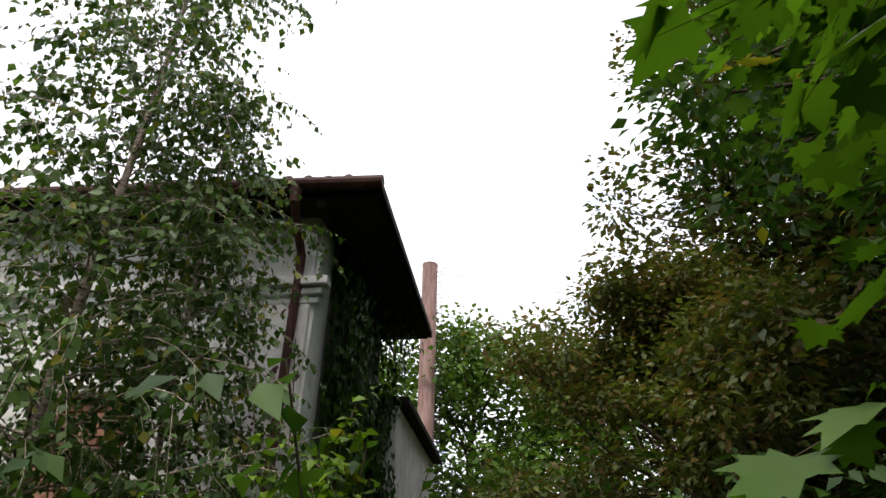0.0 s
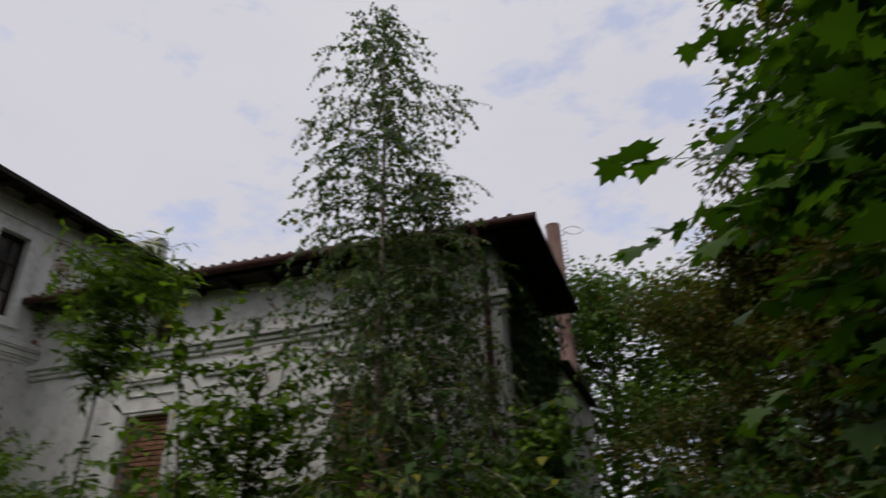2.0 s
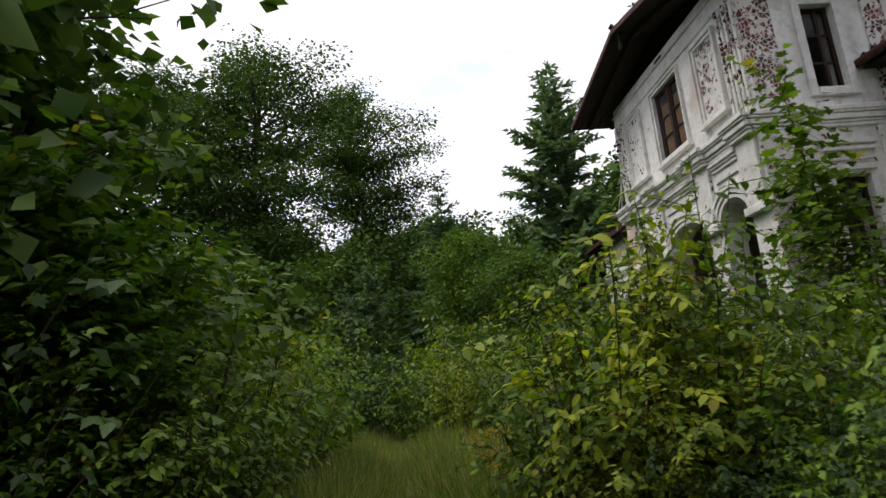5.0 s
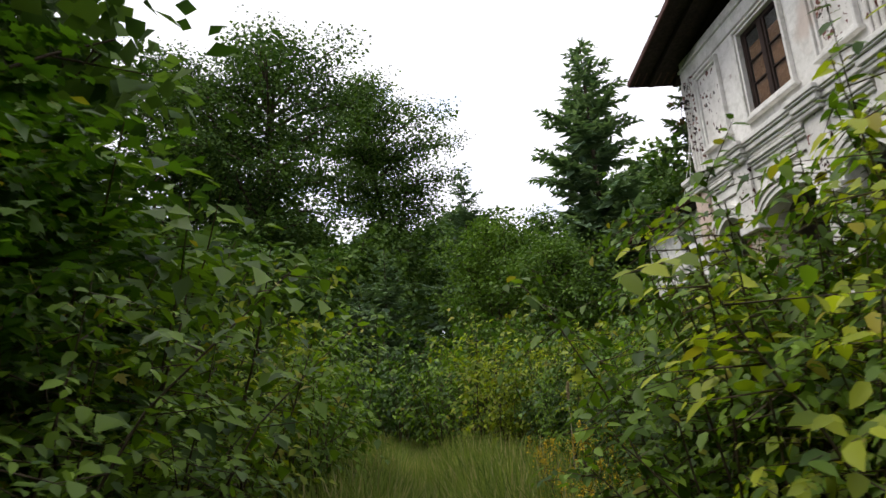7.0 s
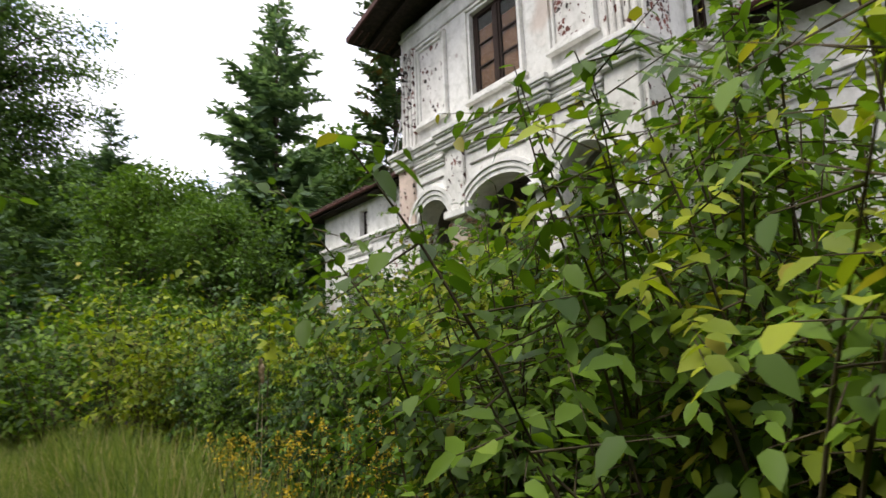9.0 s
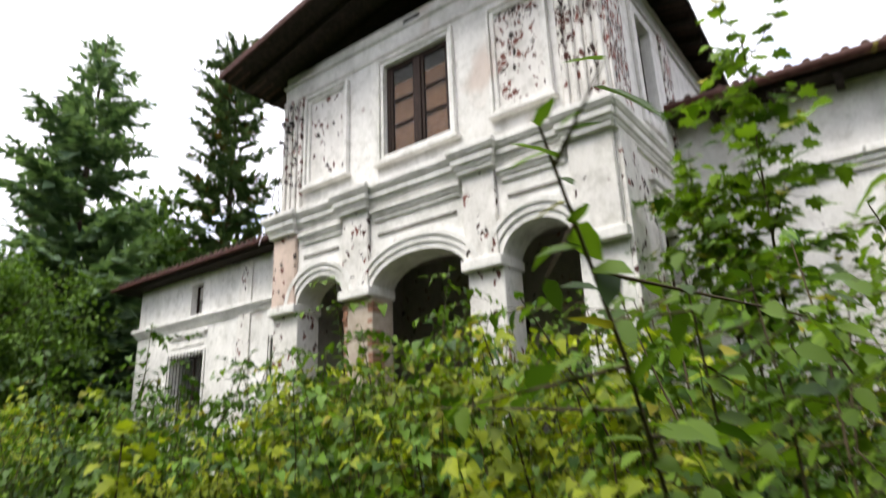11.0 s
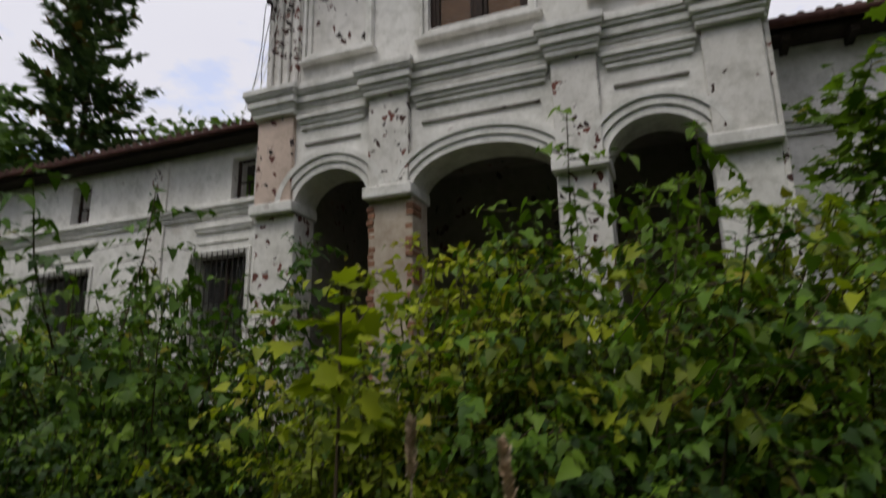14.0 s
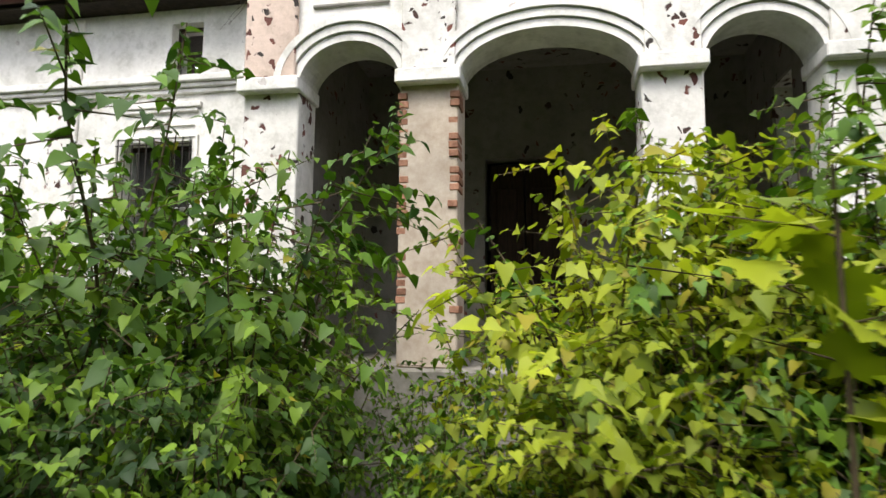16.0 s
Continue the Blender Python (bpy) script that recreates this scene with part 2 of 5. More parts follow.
F_SHRUB = foliage("shrub_leaf", (0.040, 0.086, 0.010), (0.160, 0.262, 0.022), share=0.02, through_=0.36)
F_MID = foliage("mid_green_leaf", (0.026, 0.072, 0.010), (0.115, 0.215, 0.022), share=0.02, through_=0.26)
F_LIME = foliage("yellow_green_leaf", (0.115, 0.175, 0.010), (0.37, 0.42, 0.030), share=0.08, through_=0.40)
F_DEEP = foliage("deep_green_leaf", (0.020, 0.055, 0.010), (0.060, 0.120, 0.020), share=0.02)
F_BIRCH = foliage("birch_leaf", (0.048, 0.100, 0.024), (0.125, 0.200, 0.046), share=0.05, rough=0.35)
F_MAPLE = foliage("maple_leaf", (0.035, 0.085, 0.008), (0.085, 0.17, 0.014), share=0.02, through_=0.45)
F_LINDEN = foliage("linden_leaf_with_brown_bracts", (0.055, 0.075, 0.018), (0.125, 0.145, 0.034), (0.15, 0.10, 0.035), 0.25)
F_FAR = foliage("far_tree_leaf", (0.032, 0.075, 0.017), (0.100, 0.170, 0.032), share=0.0, through_=0.25, rough=0.6)
F_FARLIGHT = foliage("far_light_leaf", (0.050, 0.105, 0.014), (0.12, 0.20, 0.030), share=0.0, through_=0.3, rough=0.6)
F_SPRUCE = foliage("blue_green_needles", (0.070, 0.125, 0.080), (0.165, 0.240, 0.155), share=0.0, through_=0.3, rough=0.6)
F_PINE = foliage("pine_needles", (0.045, 0.085, 0.042), (0.115, 0.170, 0.080), (0.12, 0.08, 0.03), 0.08, 0.1, 0.6)
F_GRASS = foliage("grass_blade", (0.12, 0.18, 0.035), (0.29, 0.35, 0.085), (0.46, 0.40, 0.21), 0.20, 0.3, 0.6)


# ---- mesh helpers ----
def finish(name, bm, mat, parent=None, label=""):
    me = bpy.data.meshes.new(name)
    bm.to_mesh(me)
    bm.free()
    me.materials.append(mat)
    ob = new(name, me)
    if parent is not None:
        ob.parent = parent
        ob.matrix_parent_inverse = parent.matrix_world.inverted() if parent.type != "EMPTY" else Matrix.Translation(-parent.location)
    if label:
        ob["label"] = label
    return ob


def part(name, bm, mat, parent, label=""):
    return finish(name, bm, mat, parent, label)


def box(bm, x0, x1, y0, y1, z0, z1):
    m = Matrix.Translation(((x0 + x1) / 2, (y0 + y1) / 2, (z0 + z1) / 2)) @ Matrix.Diagonal((abs(x1 - x0), abs(y1 - y0), abs(z1 - z0), 1))
    bmesh.ops.create_cube(bm, size=1.0, matrix=m)
    return bm


def boxes(*sizes):
    bm = bmesh.new()
    for s in sizes:
        box(bm, *s)
    return bm


def soft_boxes(width, *sizes):
    bm = boxes(*sizes)
    bmesh.ops.bevel(bm, geom=bm.edges[:], offset=width, segments=1, affect="EDGES")
    return bm


def holed(u0, u1, z0, z1, holes, place, thick):
    """A wall of that thickness over u and z with rectangular holes; place(u, d, z) lays it into the world."""
    us = sorted({u0, u1, *[h[0] for h in holes], *[h[1] for h in holes]})
    zs = sorted({z0, z1, *[h[2] for h in holes], *[h[3] for h in holes]})
    bm = bmesh.new()
    cache = {}

    def vert(i, j, d):
        if (i, j, d) not in cache:
            cache[i, j, d] = bm.verts.new(place(us[i], d, zs[j]))
        return cache[i, j, d]

    def solid(i, j):
        if not (0 <= i < len(us) - 1 and 0 <= j < len(zs) - 1):
            return False
        a, b = (us[i] + us[i + 1]) / 2, (zs[j] + zs[j + 1]) / 2
        return not any(h[0] < a < h[1] and h[2] < b < h[3] for h in holes)

    for i in range(len(us) - 1):
        for j in range(len(zs) - 1):
            if not solid(i, j):
                continue
            for d in (0, thick):
                bm.faces.new([vert(i, j, d), vert(i + 1, j, d), vert(i + 1, j + 1, d), vert(i, j + 1, d)])
            for di, dj, e in ((-1, 0, ((i, j), (i, j + 1))), (1, 0, ((i + 1, j), (i + 1, j + 1))), (0, -1, ((i, j), (i + 1, j))), (0, 1, ((i, j + 1), (i + 1, j + 1)))):
                if not solid(i + di, j + dj):
                    (a, b), (c, f) = e
                    bm.faces.new([vert(a, b, 0), vert(c, f, 0), vert(c, f, thick), vert(a, b, thick)])
    bmesh.ops.recalc_face_normals(bm, faces=bm.faces)
    return bm


def arc(xa, xb, spring, rise, grow, n=20):
    c, r = (xa + xb) / 2, (xb - xa) / 2
    return [(c - (r + grow) * math.cos(math.pi * k / n), spring + (rise + grow) * math.sin(math.pi * k / n)) for k in range(n + 1)]


def arch_spandrel(xl, xr, xa, xb, spring, rise, top, y0, y1):
    """The wall over an arch, from xl to xr, up to top."""
    bm = bmesh.new()
    low = arc(xa, xb, spring, rise, 0)
    if xl < xa - 0.001:
        low = [(xl, spring)] + low
    if xr > xb + 0.001:
        low = low + [(xr, spring)]
    rows = [[bm.verts.new((x, y, z)) for x, z in low] + [bm.verts.new((x, y, top)) for x, z in low] for y in (y0, y1)]
    n = len(low)
    for k in range(n - 1):
        for r in rows:
            bm.faces.new([r[k], r[k + 1], r[n + k + 1], r[n + k]])
        bm.faces.new([rows[0][k], rows[0][k + 1], rows[1][k + 1], rows[1][k]])
        bm.faces.new([rows[0][n + k], rows[0][n + k + 1], rows[1][n + k + 1], rows[1][n + k]])
    bm.faces.new([rows[0][0], rows[0][n], rows[1][n], rows[1][0]])
    bm.faces.new([rows[0][n - 1], rows[0][2 * n - 1], rows[1][2 * n - 1], rows[1][n - 1]])
    bmesh.ops.recalc_face_normals(bm, faces=bm.faces)
    return bm


def arch_ring(xa, xb, spring, rise, g0, g1, y0, y1):
    bm = bmesh.new()
    a, b = arc(xa, xb, spring, rise, g0), arc(xa, xb, spring, rise, g1)
    vs = [[bm.verts.new((x, y, z)) for x, z in line] for line, y in ((a, y0), (b, y0), (b, y1), (a, y1))]
    for k in range(len(a) - 1):
        for i in range(4):
            p, q = vs[i], vs[(i + 1) % 4]
            bm.faces.new([p[k], p[k + 1], q[k + 1], q[k]])
    for k in (0, -1):
        bm.faces.new([v[k] for v in vs])
    bmesh.ops.recalc_face_normals(bm, faces=bm.faces)
    return bm


def slab(corners, thick):
    """A slab under a roof plane given by its upper corners."""
    bm = bmesh.new()
    up = [bm.verts.new(c) for c in corners]
    dn = [bm.verts.new((c[0], c[1], c[2] - thick)) for c in corners]
    bm.faces.new(up)
    bm.faces.new(dn[::-1])
    for k in range(len(up)):
        j = (k + 1) % len(up)
        bm.faces.new([up[k], dn[k], dn[j], up[j]])
    bmesh.ops.recalc_face_normals(bm, faces=bm.faces)
    return bm


def rod(bm, a, b, r0, r1=None, sides=8):
    a, b = Vector(a), Vector(b)
    q = (b - a).to_track_quat("Z", "Y").to_matrix().to_4x4()
    m = Matrix.Translation((a + b) / 2) @ q
    bmesh.ops.create_cone(bm, cap_ends=True, segments=sides, radius1=r0, radius2=r0 if r1 is None else r1, depth=(b - a).length, matrix=m)
    return bm


class Geo:
    """Vertices and triangles gathered as arrays."""

    def __init__(self):
        self.v, self.t, self.n = [], [], 0

    def put(self, v, t):
        self.v.append(np.asarray(v, float).reshape(-1, 3))
        self.t.append(np.asarray(t, int).reshape(-1, 3) + self.n)
        self.n += len(self.v[-1])

    def tube(self, pts, r0, r1, sides=5):
        pts = np.asarray(pts, float)
        n = len(pts)
        tan = np.gradient(pts, axis=0)
        tan /= np.linalg.norm(tan, axis=1, keepdims=True) + 1e-9
        ref = np.where(np.abs(tan[:, 2:3]) > 0.9, [[1.0, 0, 0]], [[0, 0, 1.0]])
        u = np.cross(tan, ref)
        u /= np.linalg.norm(u, axis=1, keepdims=True) + 1e-9
        w = np.cross(tan, u)
        a = np.arange(sides) * 2 * math.pi / sides
        r = np.linspace(r0, r1, n)[:, None, None]
        ring = pts[:, None] + r * (np.cos(a)[None, :, None] * u[:, None] + np.sin(a)[None, :, None] * w[:, None])
        i = np.arange(n - 1)[:, None] * sides
        j = np.arange(sides)[None]
        k = (j + 1) % sides
        q = np.stack([i + j, i + k, i + sides + k, i + j, i + sides + k, i + sides + j], -1)
        self.put(ring, q)

    def mesh(self, name, mat, smooth=False):
        me = bpy.data.meshes.new(name)
        v = np.concatenate(self.v) if self.v else np.zeros((0, 3))
        t = np.concatenate(self.t) if self.t else np.zeros((0, 3), int)
        me.vertices.add(len(v))
        me.vertices.foreach_set("co", v.astype(np.float32).ravel())
        me.loops.add(t.size)
        me.loops.foreach_set("vertex_index", t.astype(np.int32).ravel())
        me.polygons.add(len(t))
        me.polygons.foreach_set("loop_start", np.arange(0, t.size, 3, dtype=np.int32))
        if smooth:
            me.polygons.foreach_set("use_smooth", np.ones(len(t), bool))
        me.update(calc_edges=True)
        me.materials.append(mat)
        return me


def template(outline, fold=0.18, droop=0.15, heart=0.38):
    """A leaf blade fanned from its heart, from half its outline (x out, y along): folded along the midrib, drooping at the tip."""
    ring = [(x, y) for x, y in outline] + [(-x, y) for x, y in outline[-2:0:-1]]
    v = [(0, heart, -droop * heart * heart)] + [(x, y, fold * abs(x) - droop * y * y) for x, y in ring]
    n = len(ring)
    return np.array(v), np.array([(0, 1 + k, 1 + (k + 1) % n) for k in range(n)])


OVATE = template([(0, 0), (0.27, 0.22), (0.25, 0.62), (0, 1.0)])
LOBED = template([(0, 0.06), (0.29, -0.05), (0.43, 0.22), (0.31, 0.50), (0, 1.0)], 0.2, 0.32, 0.33)
MAPLE = template([(0, 0.03), (0.36, -0.12), (0.31, 0.06), (0.62, 0.12), (0.52, 0.24), (0.74, 0.46), (0.47, 0.43), (0.36, 0.49), (0.40, 0.78), (0.21, 0.70), (0, 1.0)], 0.12, 0.22, 0.3)
LANCE = template([(0, 0), (0.15, 0.35), (0, 1.0)], 0.2, 0.2)
KITE = (np.array([(0, 0, 0), (0.30, 0.42, 0.06), (0, 1, -0.14), (-0.30, 0.42, 0.06)]), np.array([(0, 1, 2), (0, 2, 3)]))
WIDEKITE = (np.array([(0, 0, 0), (0.40, 0.36, 0.06), (0, 1, -0.18), (-0.40, 0.36, 0.06)]), np.array([(0, 1, 2), (0, 2, 3)]))
DIAMOND = (np.array([(0, 0, 0), (0.42, 0.5, 0.06), (0, 1, -0.1), (-0.42, 0.5, 0.06)]), np.array([(0, 1, 2), (0, 2, 3)]))
SPRAY = (np.array([(0, 0, 0), (0.22, 0.35, -0.02), (0, 1, -0.12), (-0.22, 0.35, -0.02)]), np.array([(0, 1, 2), (0, 2, 3)]))


def norm(a):
    return a / (np.linalg.norm(a, axis=-1, keepdims=True) + 1e-9)


def blades(geo, shape, pos, along, up, size):
    """Leaves of one shape at pos, lengthways along, faces up, of the given lengths."""
    pos, along, up, size = (np.asarray(a, float) for a in (pos, along, up, size))
    if not len(pos):
        return
    y = norm(along)
    x = norm(np.cross(y, up))
    z = np.cross(x, y)
    v, t = shape
    pts = pos[:, None] + size[:, None, None] * (v[None, :, 0:1] * x[:, None] + v[None, :, 1:2] * y[:, None] + v[None, :, 2:3] * z[:, None])
    tri = t[None] + (np.arange(len(pos)) * len(v))[:, None, None]
    geo.put(pts, tri)


def bend(rng, start, way, length, n, droop=0.0, wobble=0.12):
    """A wandering line from start along way, drooping (or rising, if negative) on its way."""
    p, d = np.array(start, float), norm(np.array(way, float))
    pts = [p.copy()]
    for _ in range(n):
        d = norm(d + rng.normal(0, wobble, 3) + (0, 0, -droop / n))
        p = p + d * length / n
        pts.append(p.copy())
    return np.array(pts)


def leaves_on(rng, pts, gap, size, store, start=0.1, hang=0.2, flat=1.1, face=0.0):
    """Leaves along a twig, by turns left and right."""
    seg = np.linalg.norm(np.diff(pts, axis=0), axis=1)
    total = seg.sum()
    n = max(2, int(total * (1 - start) / gap))
    s = np.linspace(start, 1, n)
    idx = s * (len(pts) - 1)
    i = np.clip(idx.astype(int), 0, len(pts) - 2)
    f = (idx - i)[:, None]
    pos = pts[i] * (1 - f) + pts[i + 1] * f
    way = norm(pts[i + 1] - pts[i])
    side = norm(np.cross(way, (0, 0, 1)) + rng.normal(0, 0.15, (n, 3)))
    sign = np.where(np.arange(n) % 2 == 0, 1.0, -1.0)[:, None]
    along = 0.55 * way + sign * side * 0.9 + rng.normal(0, 0.24, (n, 3)) + (0, 0, -hang)
    up = np.array([0, 0, flat]) + rng.normal(0, 0.28, (n, 3)) + 0.2 * way
    if face:
        out = norm(pos * (1, 1, 0) + rng.normal(0, 0.25, (n, 3)) * (1, 1, 0))
        along, up = along + face * 0.5 * out - (0, 0, face * 0.55), up * 0.8 + face * out
    store.append((pos, along, up, size * rng.uniform(0.42, 1.2, n)))


def gathered(store):
    return [np.concatenate([s[k] for s in store]) for k in range(4)]


# ---- ground ----
def ground_z(x, y):
    """Level round the house, rising into a wooded hill beyond the garden."""
    d = max(0.0, -x - 30.0)
    hill = 11.0 * (1 - math.exp(-d / 45.0))
    d2 = max(0.0, y - 26.0)
    return hill + 5.0 * (1 - math.exp(-d2 / 60.0)) + 0.03 * math.sin(x * 1.3) * math.cos(y * 1.7)


def build_ground():
    xs = sorted({*np.linspace(-400, -40, 19), *np.linspace(-40, 12, 105), *np.linspace(12, 400, 16)})
    ys = sorted({*np.linspace(-400, -12, 16), *np.linspace(-12, 20, 65), *np.linspace(20, 400, 18)})
    bm = bmesh.new()
    g = [[bm.verts.new((x, y, ground_z(x, y))) for y in ys] for x in xs]
    for i in range(len(xs) - 1):
        for j in range(len(ys) - 1):
            bm.faces.new([g[i][j], g[i + 1][j], g[i + 1][j + 1], g[i][j + 1]])
    return tagged(finish("ground", bm, M_SOIL), "dark soil covered in leaf litter", "ground", kind="structure")


build_ground()

# ---- the villa ----
CX, HW = -15.06, 2.80
XL, XR = CX - HW, CX + HW
YF = 5.72
YW = 8.15
villa = new("villa")
villa.location = (CX, YF, 0)
tagged(villa, "derelict white plastered villa with a gabled tower", "house")

OPEN = [(-17.31, -16.34), (-15.81, -14.25), (-13.75, -12.82)]
SPRING, RISE = 3.80, 0.41
PIERS = [(XL, -17.31), (-16.34, -15.81), (-14.25, -13.75), (-12.82, XR)]
FLOOR = 1.25

# lower storey of the tower: plinth, piers, arches
part("plinth", soft_boxes(0.02, (XL - 0.08, XR + 0.08, YF - 0.14, YW + 2, -0.2, FLOOR)), M_STONE, villa, "mossy stone plinth")
for i, (a, b) in enumerate(PIERS):
    mat = M_BEIGE if i == 1 else (M_WORN if i in (0, 2) else M_PLASTER)
    part("pier", soft_boxes(0.012, (a, b, YF, YF + 0.42, FLOOR, SPRING)), mat, villa, "bare beige pier with broken edges" if i == 1 else "")
    hi = M_PINK if i == 0 else M_WORN
    part("pilaster", soft_boxes(0.01, (a + 0.02, b - 0.02, YF - 0.07, YF, SPRING + 0.08, 4.96)), hi, villa, "pilaster with plaster flaking off")
    part("impost", soft_boxes(0.012, (a - 0.03, b + 0.03, YF - 0.11, YF + 0.44, SPRING - 0.05, SPRING + 0.08)), M_PLASTER, villa)
for k, (a, b) in enumerate(OPEN):
    part("spandrel", arch_spandrel(PIERS[k][1], PIERS[k + 1][0], a, b, SPRING, RISE, 4.98, YF, YF + 0.42), M_PLASTER, villa)
    for g0, g1, pr in ((0.0, 0.085, 0.025), (0.085, 0.17, 0.05), (0.17, 0.25, 0.075)):
        part("arch_moulding", arch_ring(a, b, SPRING, RISE, g0, g1 - 0.012, YF - pr, YF), M_PLASTER, villa)
    part("frieze_moulding", soft_boxes(0.012, (a + 0.06, b - 0.05, YF - 0.035, YF, 4.76, 4.82), (a + 0.04, b - 0.03, YF - 0.06, YF, 4.824, 4.87), (a + 0.02, b - 0.01, YF - 0.09, YF, 4.874, 4.935)), M_PLASTER, villa)
    part("frieze_strip", soft_boxes(0.008, (a + 0.12, b - 0.11, YF - 0.03, YF, 4.555, 4.585)), M_GREY, villa, "thin dark grey strip")
for a, b in PIERS:
    part("pier_top", boxes((a, b, YF, YF + 0.42, SPRING + 0.08, 4.98)), M_PLASTER, villa)

# cornice between the storeys, breaking forward over the pilasters
LAYERS = [(4.96, 5.02, 0.07), (5.02, 5.07, 0.10), (5.075, 5.17, 0.15), (5.175, 5.215, 0.19), (5.215, 5.30, 0.22)]
for z0, z1, p in LAYERS:
    part("cornice", soft_boxes(0.012, (XL - p * 0.55, XR + p * 0.55, YF - p * 0.75, YW + 2.2, z0, z1)), M_PLASTER, villa, "cornice step with worn edges")
for a, b in PIERS:
    w = 0.02
    part("cornice_break", soft_boxes(0.012, *[(a - p * 0.55 + w, b + p * 0.55 - w, YF - p * 0.75 - 0.09, YF - p * 0.75 - 0.0, z0 + 0.001, z1 + 0.002) for z0, z1, p in LAYERS]), M_PLASTER, villa)

# side walls of the lower storey
lowwin = (6.81, 7.40, 2.35, 4.16)
part("wall", holed(YF + 0.42, YW, FLOOR, 4.98, [lowwin], lambda u, d, z: (XR - d, u, z), 0.4), M_WORN, villa, "white side wall with flaking plaster")
part("wall", holed(YF + 0.42, YW, FLOOR, 4.98, [], lambda u, d, z: (XL + d, u, z), 0.4), M_PLASTER, villa)
part("side_strip", soft_boxes(0.01, (XR, XR + 0.08, 6.62, 7.62, 4.66, 4.74), (XR, XR + 0.06, 6.66, 7.58, 4.56, 4.62), (XR, XR + 0.05, 6.72, 7.52, 4.40, 4.43)), M_PLASTER, villa)
part("window_hood", soft_boxes(0.01, (XR, XR + 0.10, 6.72, 7.50, 4.22, 4.30)), M_PLASTER, villa)

# loggia inside
door_hole = (-15.86, -14.86, FLOOR, 3.72)
part("loggia_wall", holed(XL + 0.4, XR - 0.4, FLOOR, 4.95, [door_hole], lambda u, d, z: (u, YW + 0.1 + d, z), 0.3), M_GREY, villa, "grey wall inside the loggia")
part("loggia_lining", boxes((XL + 0.402, XL + 0.43, YF + 0.43, YW + 0.1, FLOOR, 4.95)), M_GREY, villa)
part("loggia_lining", holed(YF + 0.43, YW + 0.1, FLOOR, 4.95, [lowwin], lambda u, d, z: (XR - 0.402 - d, u, z), 0.03), M_GREY, villa)
part("loggia_vault", boxes((XL + 0.4, XR - 0.4, YF + 0.42, YW + 0.1, 4.90, 4.95)), M_GREY, villa)
door = part("door", soft_boxes(0.01, (-15.80, -15.37, YW + 0.22, YW + 0.27, FLOOR, 3.66), (-15.35, -14.92, YW + 0.22, YW + 0.27, FLOOR, 3.66)), M_FRAME, villa, "dark brown double door")
for x in (-15.585, -15.135):
    for z0, z1 in ((1.5, 2.1), (2.25, 3.35)):
        part("door_panel", soft_boxes(0.02, (x - 0.14, x + 0.14, YW + 0.19, YW + 0.219, z0, z1)), M_FRAME, door)
part("lamp_hook", rod(bmesh.new(), (-14.95, 6.9, 4.9), (-14.95, 6.9, 4.62), 0.05), M_IRON, villa)
part("inner_room", boxes((XL + 0.4, XR - 0.4, YW + 1.9, YW + 2.0, FLOOR, 4.9)), M_GREY, villa)

# upper storey of the tower
YU = YF + 0.09
UPW = (-15.62, -14.45, 5.755, 7.215)
part("wall", holed(XL, XR, 5.30, 7.92, [UPW], lambda u, d, z: (u, YU + d, z), 0.4), M_PLASTER, villa, "white plastered upper wall")
SIDEW = (6.89, 7.46, 5.64, 7.13)
part("wall", holed(YU + 0.4, YW + 2.2, 5.30, 7.92, [SIDEW], lambda u, d, z: (XR - d, u, z), 0.4), M_PLASTER, villa)
part("wall", holed(YU + 0.4, YW + 2.2, 5.30, 7.92, [], lambda u, d, z: (XL + d, u, z), 0.4), M_PLASTER, villa)
part("wall", boxes((XL, XR, YW + 2.2, YW + 2.5, -0.2, 8.6)), M_PLASTER, villa)
for z0, z1, p in ((7.40, 7.45, 0.035), (7.455, 7.70, 0.012), (7.704, 7.76, 0.045)):
    part("frieze", soft_boxes(0.012, (XL - p, XR + p, YU - p, YW + 2.2, z0, z1)), M_PLASTER, villa, "plain plaster frieze under the eaves")
part("vent", boxes((-15.22, -14.92, YU - 0.03, YU + 0.05, 7.775, 7.83)), M_IRON, villa, "dark vent slot")


def trim(x0, x1, z0, z1, w, y, deep):
    """A moulded frame round an opening, in two steps."""
    out = []
    for a, b, d in ((0, w * 0.55, deep * 0.55), (w * 0.55 + 0.003, w, deep)):
        out += [(x0 - b, x0 - a, y - d, y, z0 - b, z1 + b), (x1 + a, x1 + b, y - d, y, z0 - b, z1 + b), (x0 - a, x1 + a, y - d, y, z1 + a, z1 + b), (x0 - a, x1 + a, y - d, y, z0 - b, z0 - a)]
    return out


def bars(out, parent):
    for b in out:
        part("moulding", soft_boxes(0.006, b), M_PLASTER, parent)


for x0, x1, z0, z1, wornm in ((-17.20, -16.44, 5.82, 7.20, M_WORN), (-13.69, -13.03, 5.80, 7.16, M_SPALL)):
    panel = part("wall_panel", boxes((x0, x1, YU - 0.006, YU, z0, z1)), wornm, villa, "sunk panel with flaked-off plaster")
    bars(trim(x0, x1, z0, z1, 0.10, YU, 0.085), panel)
    part("panel_sill", soft_boxes(0.01, (x0 - 0.14, x1 + 0.14, YU - 0.115, YU, z0 - 0.155, z0 - 0.104)), M_PLASTER, panel)


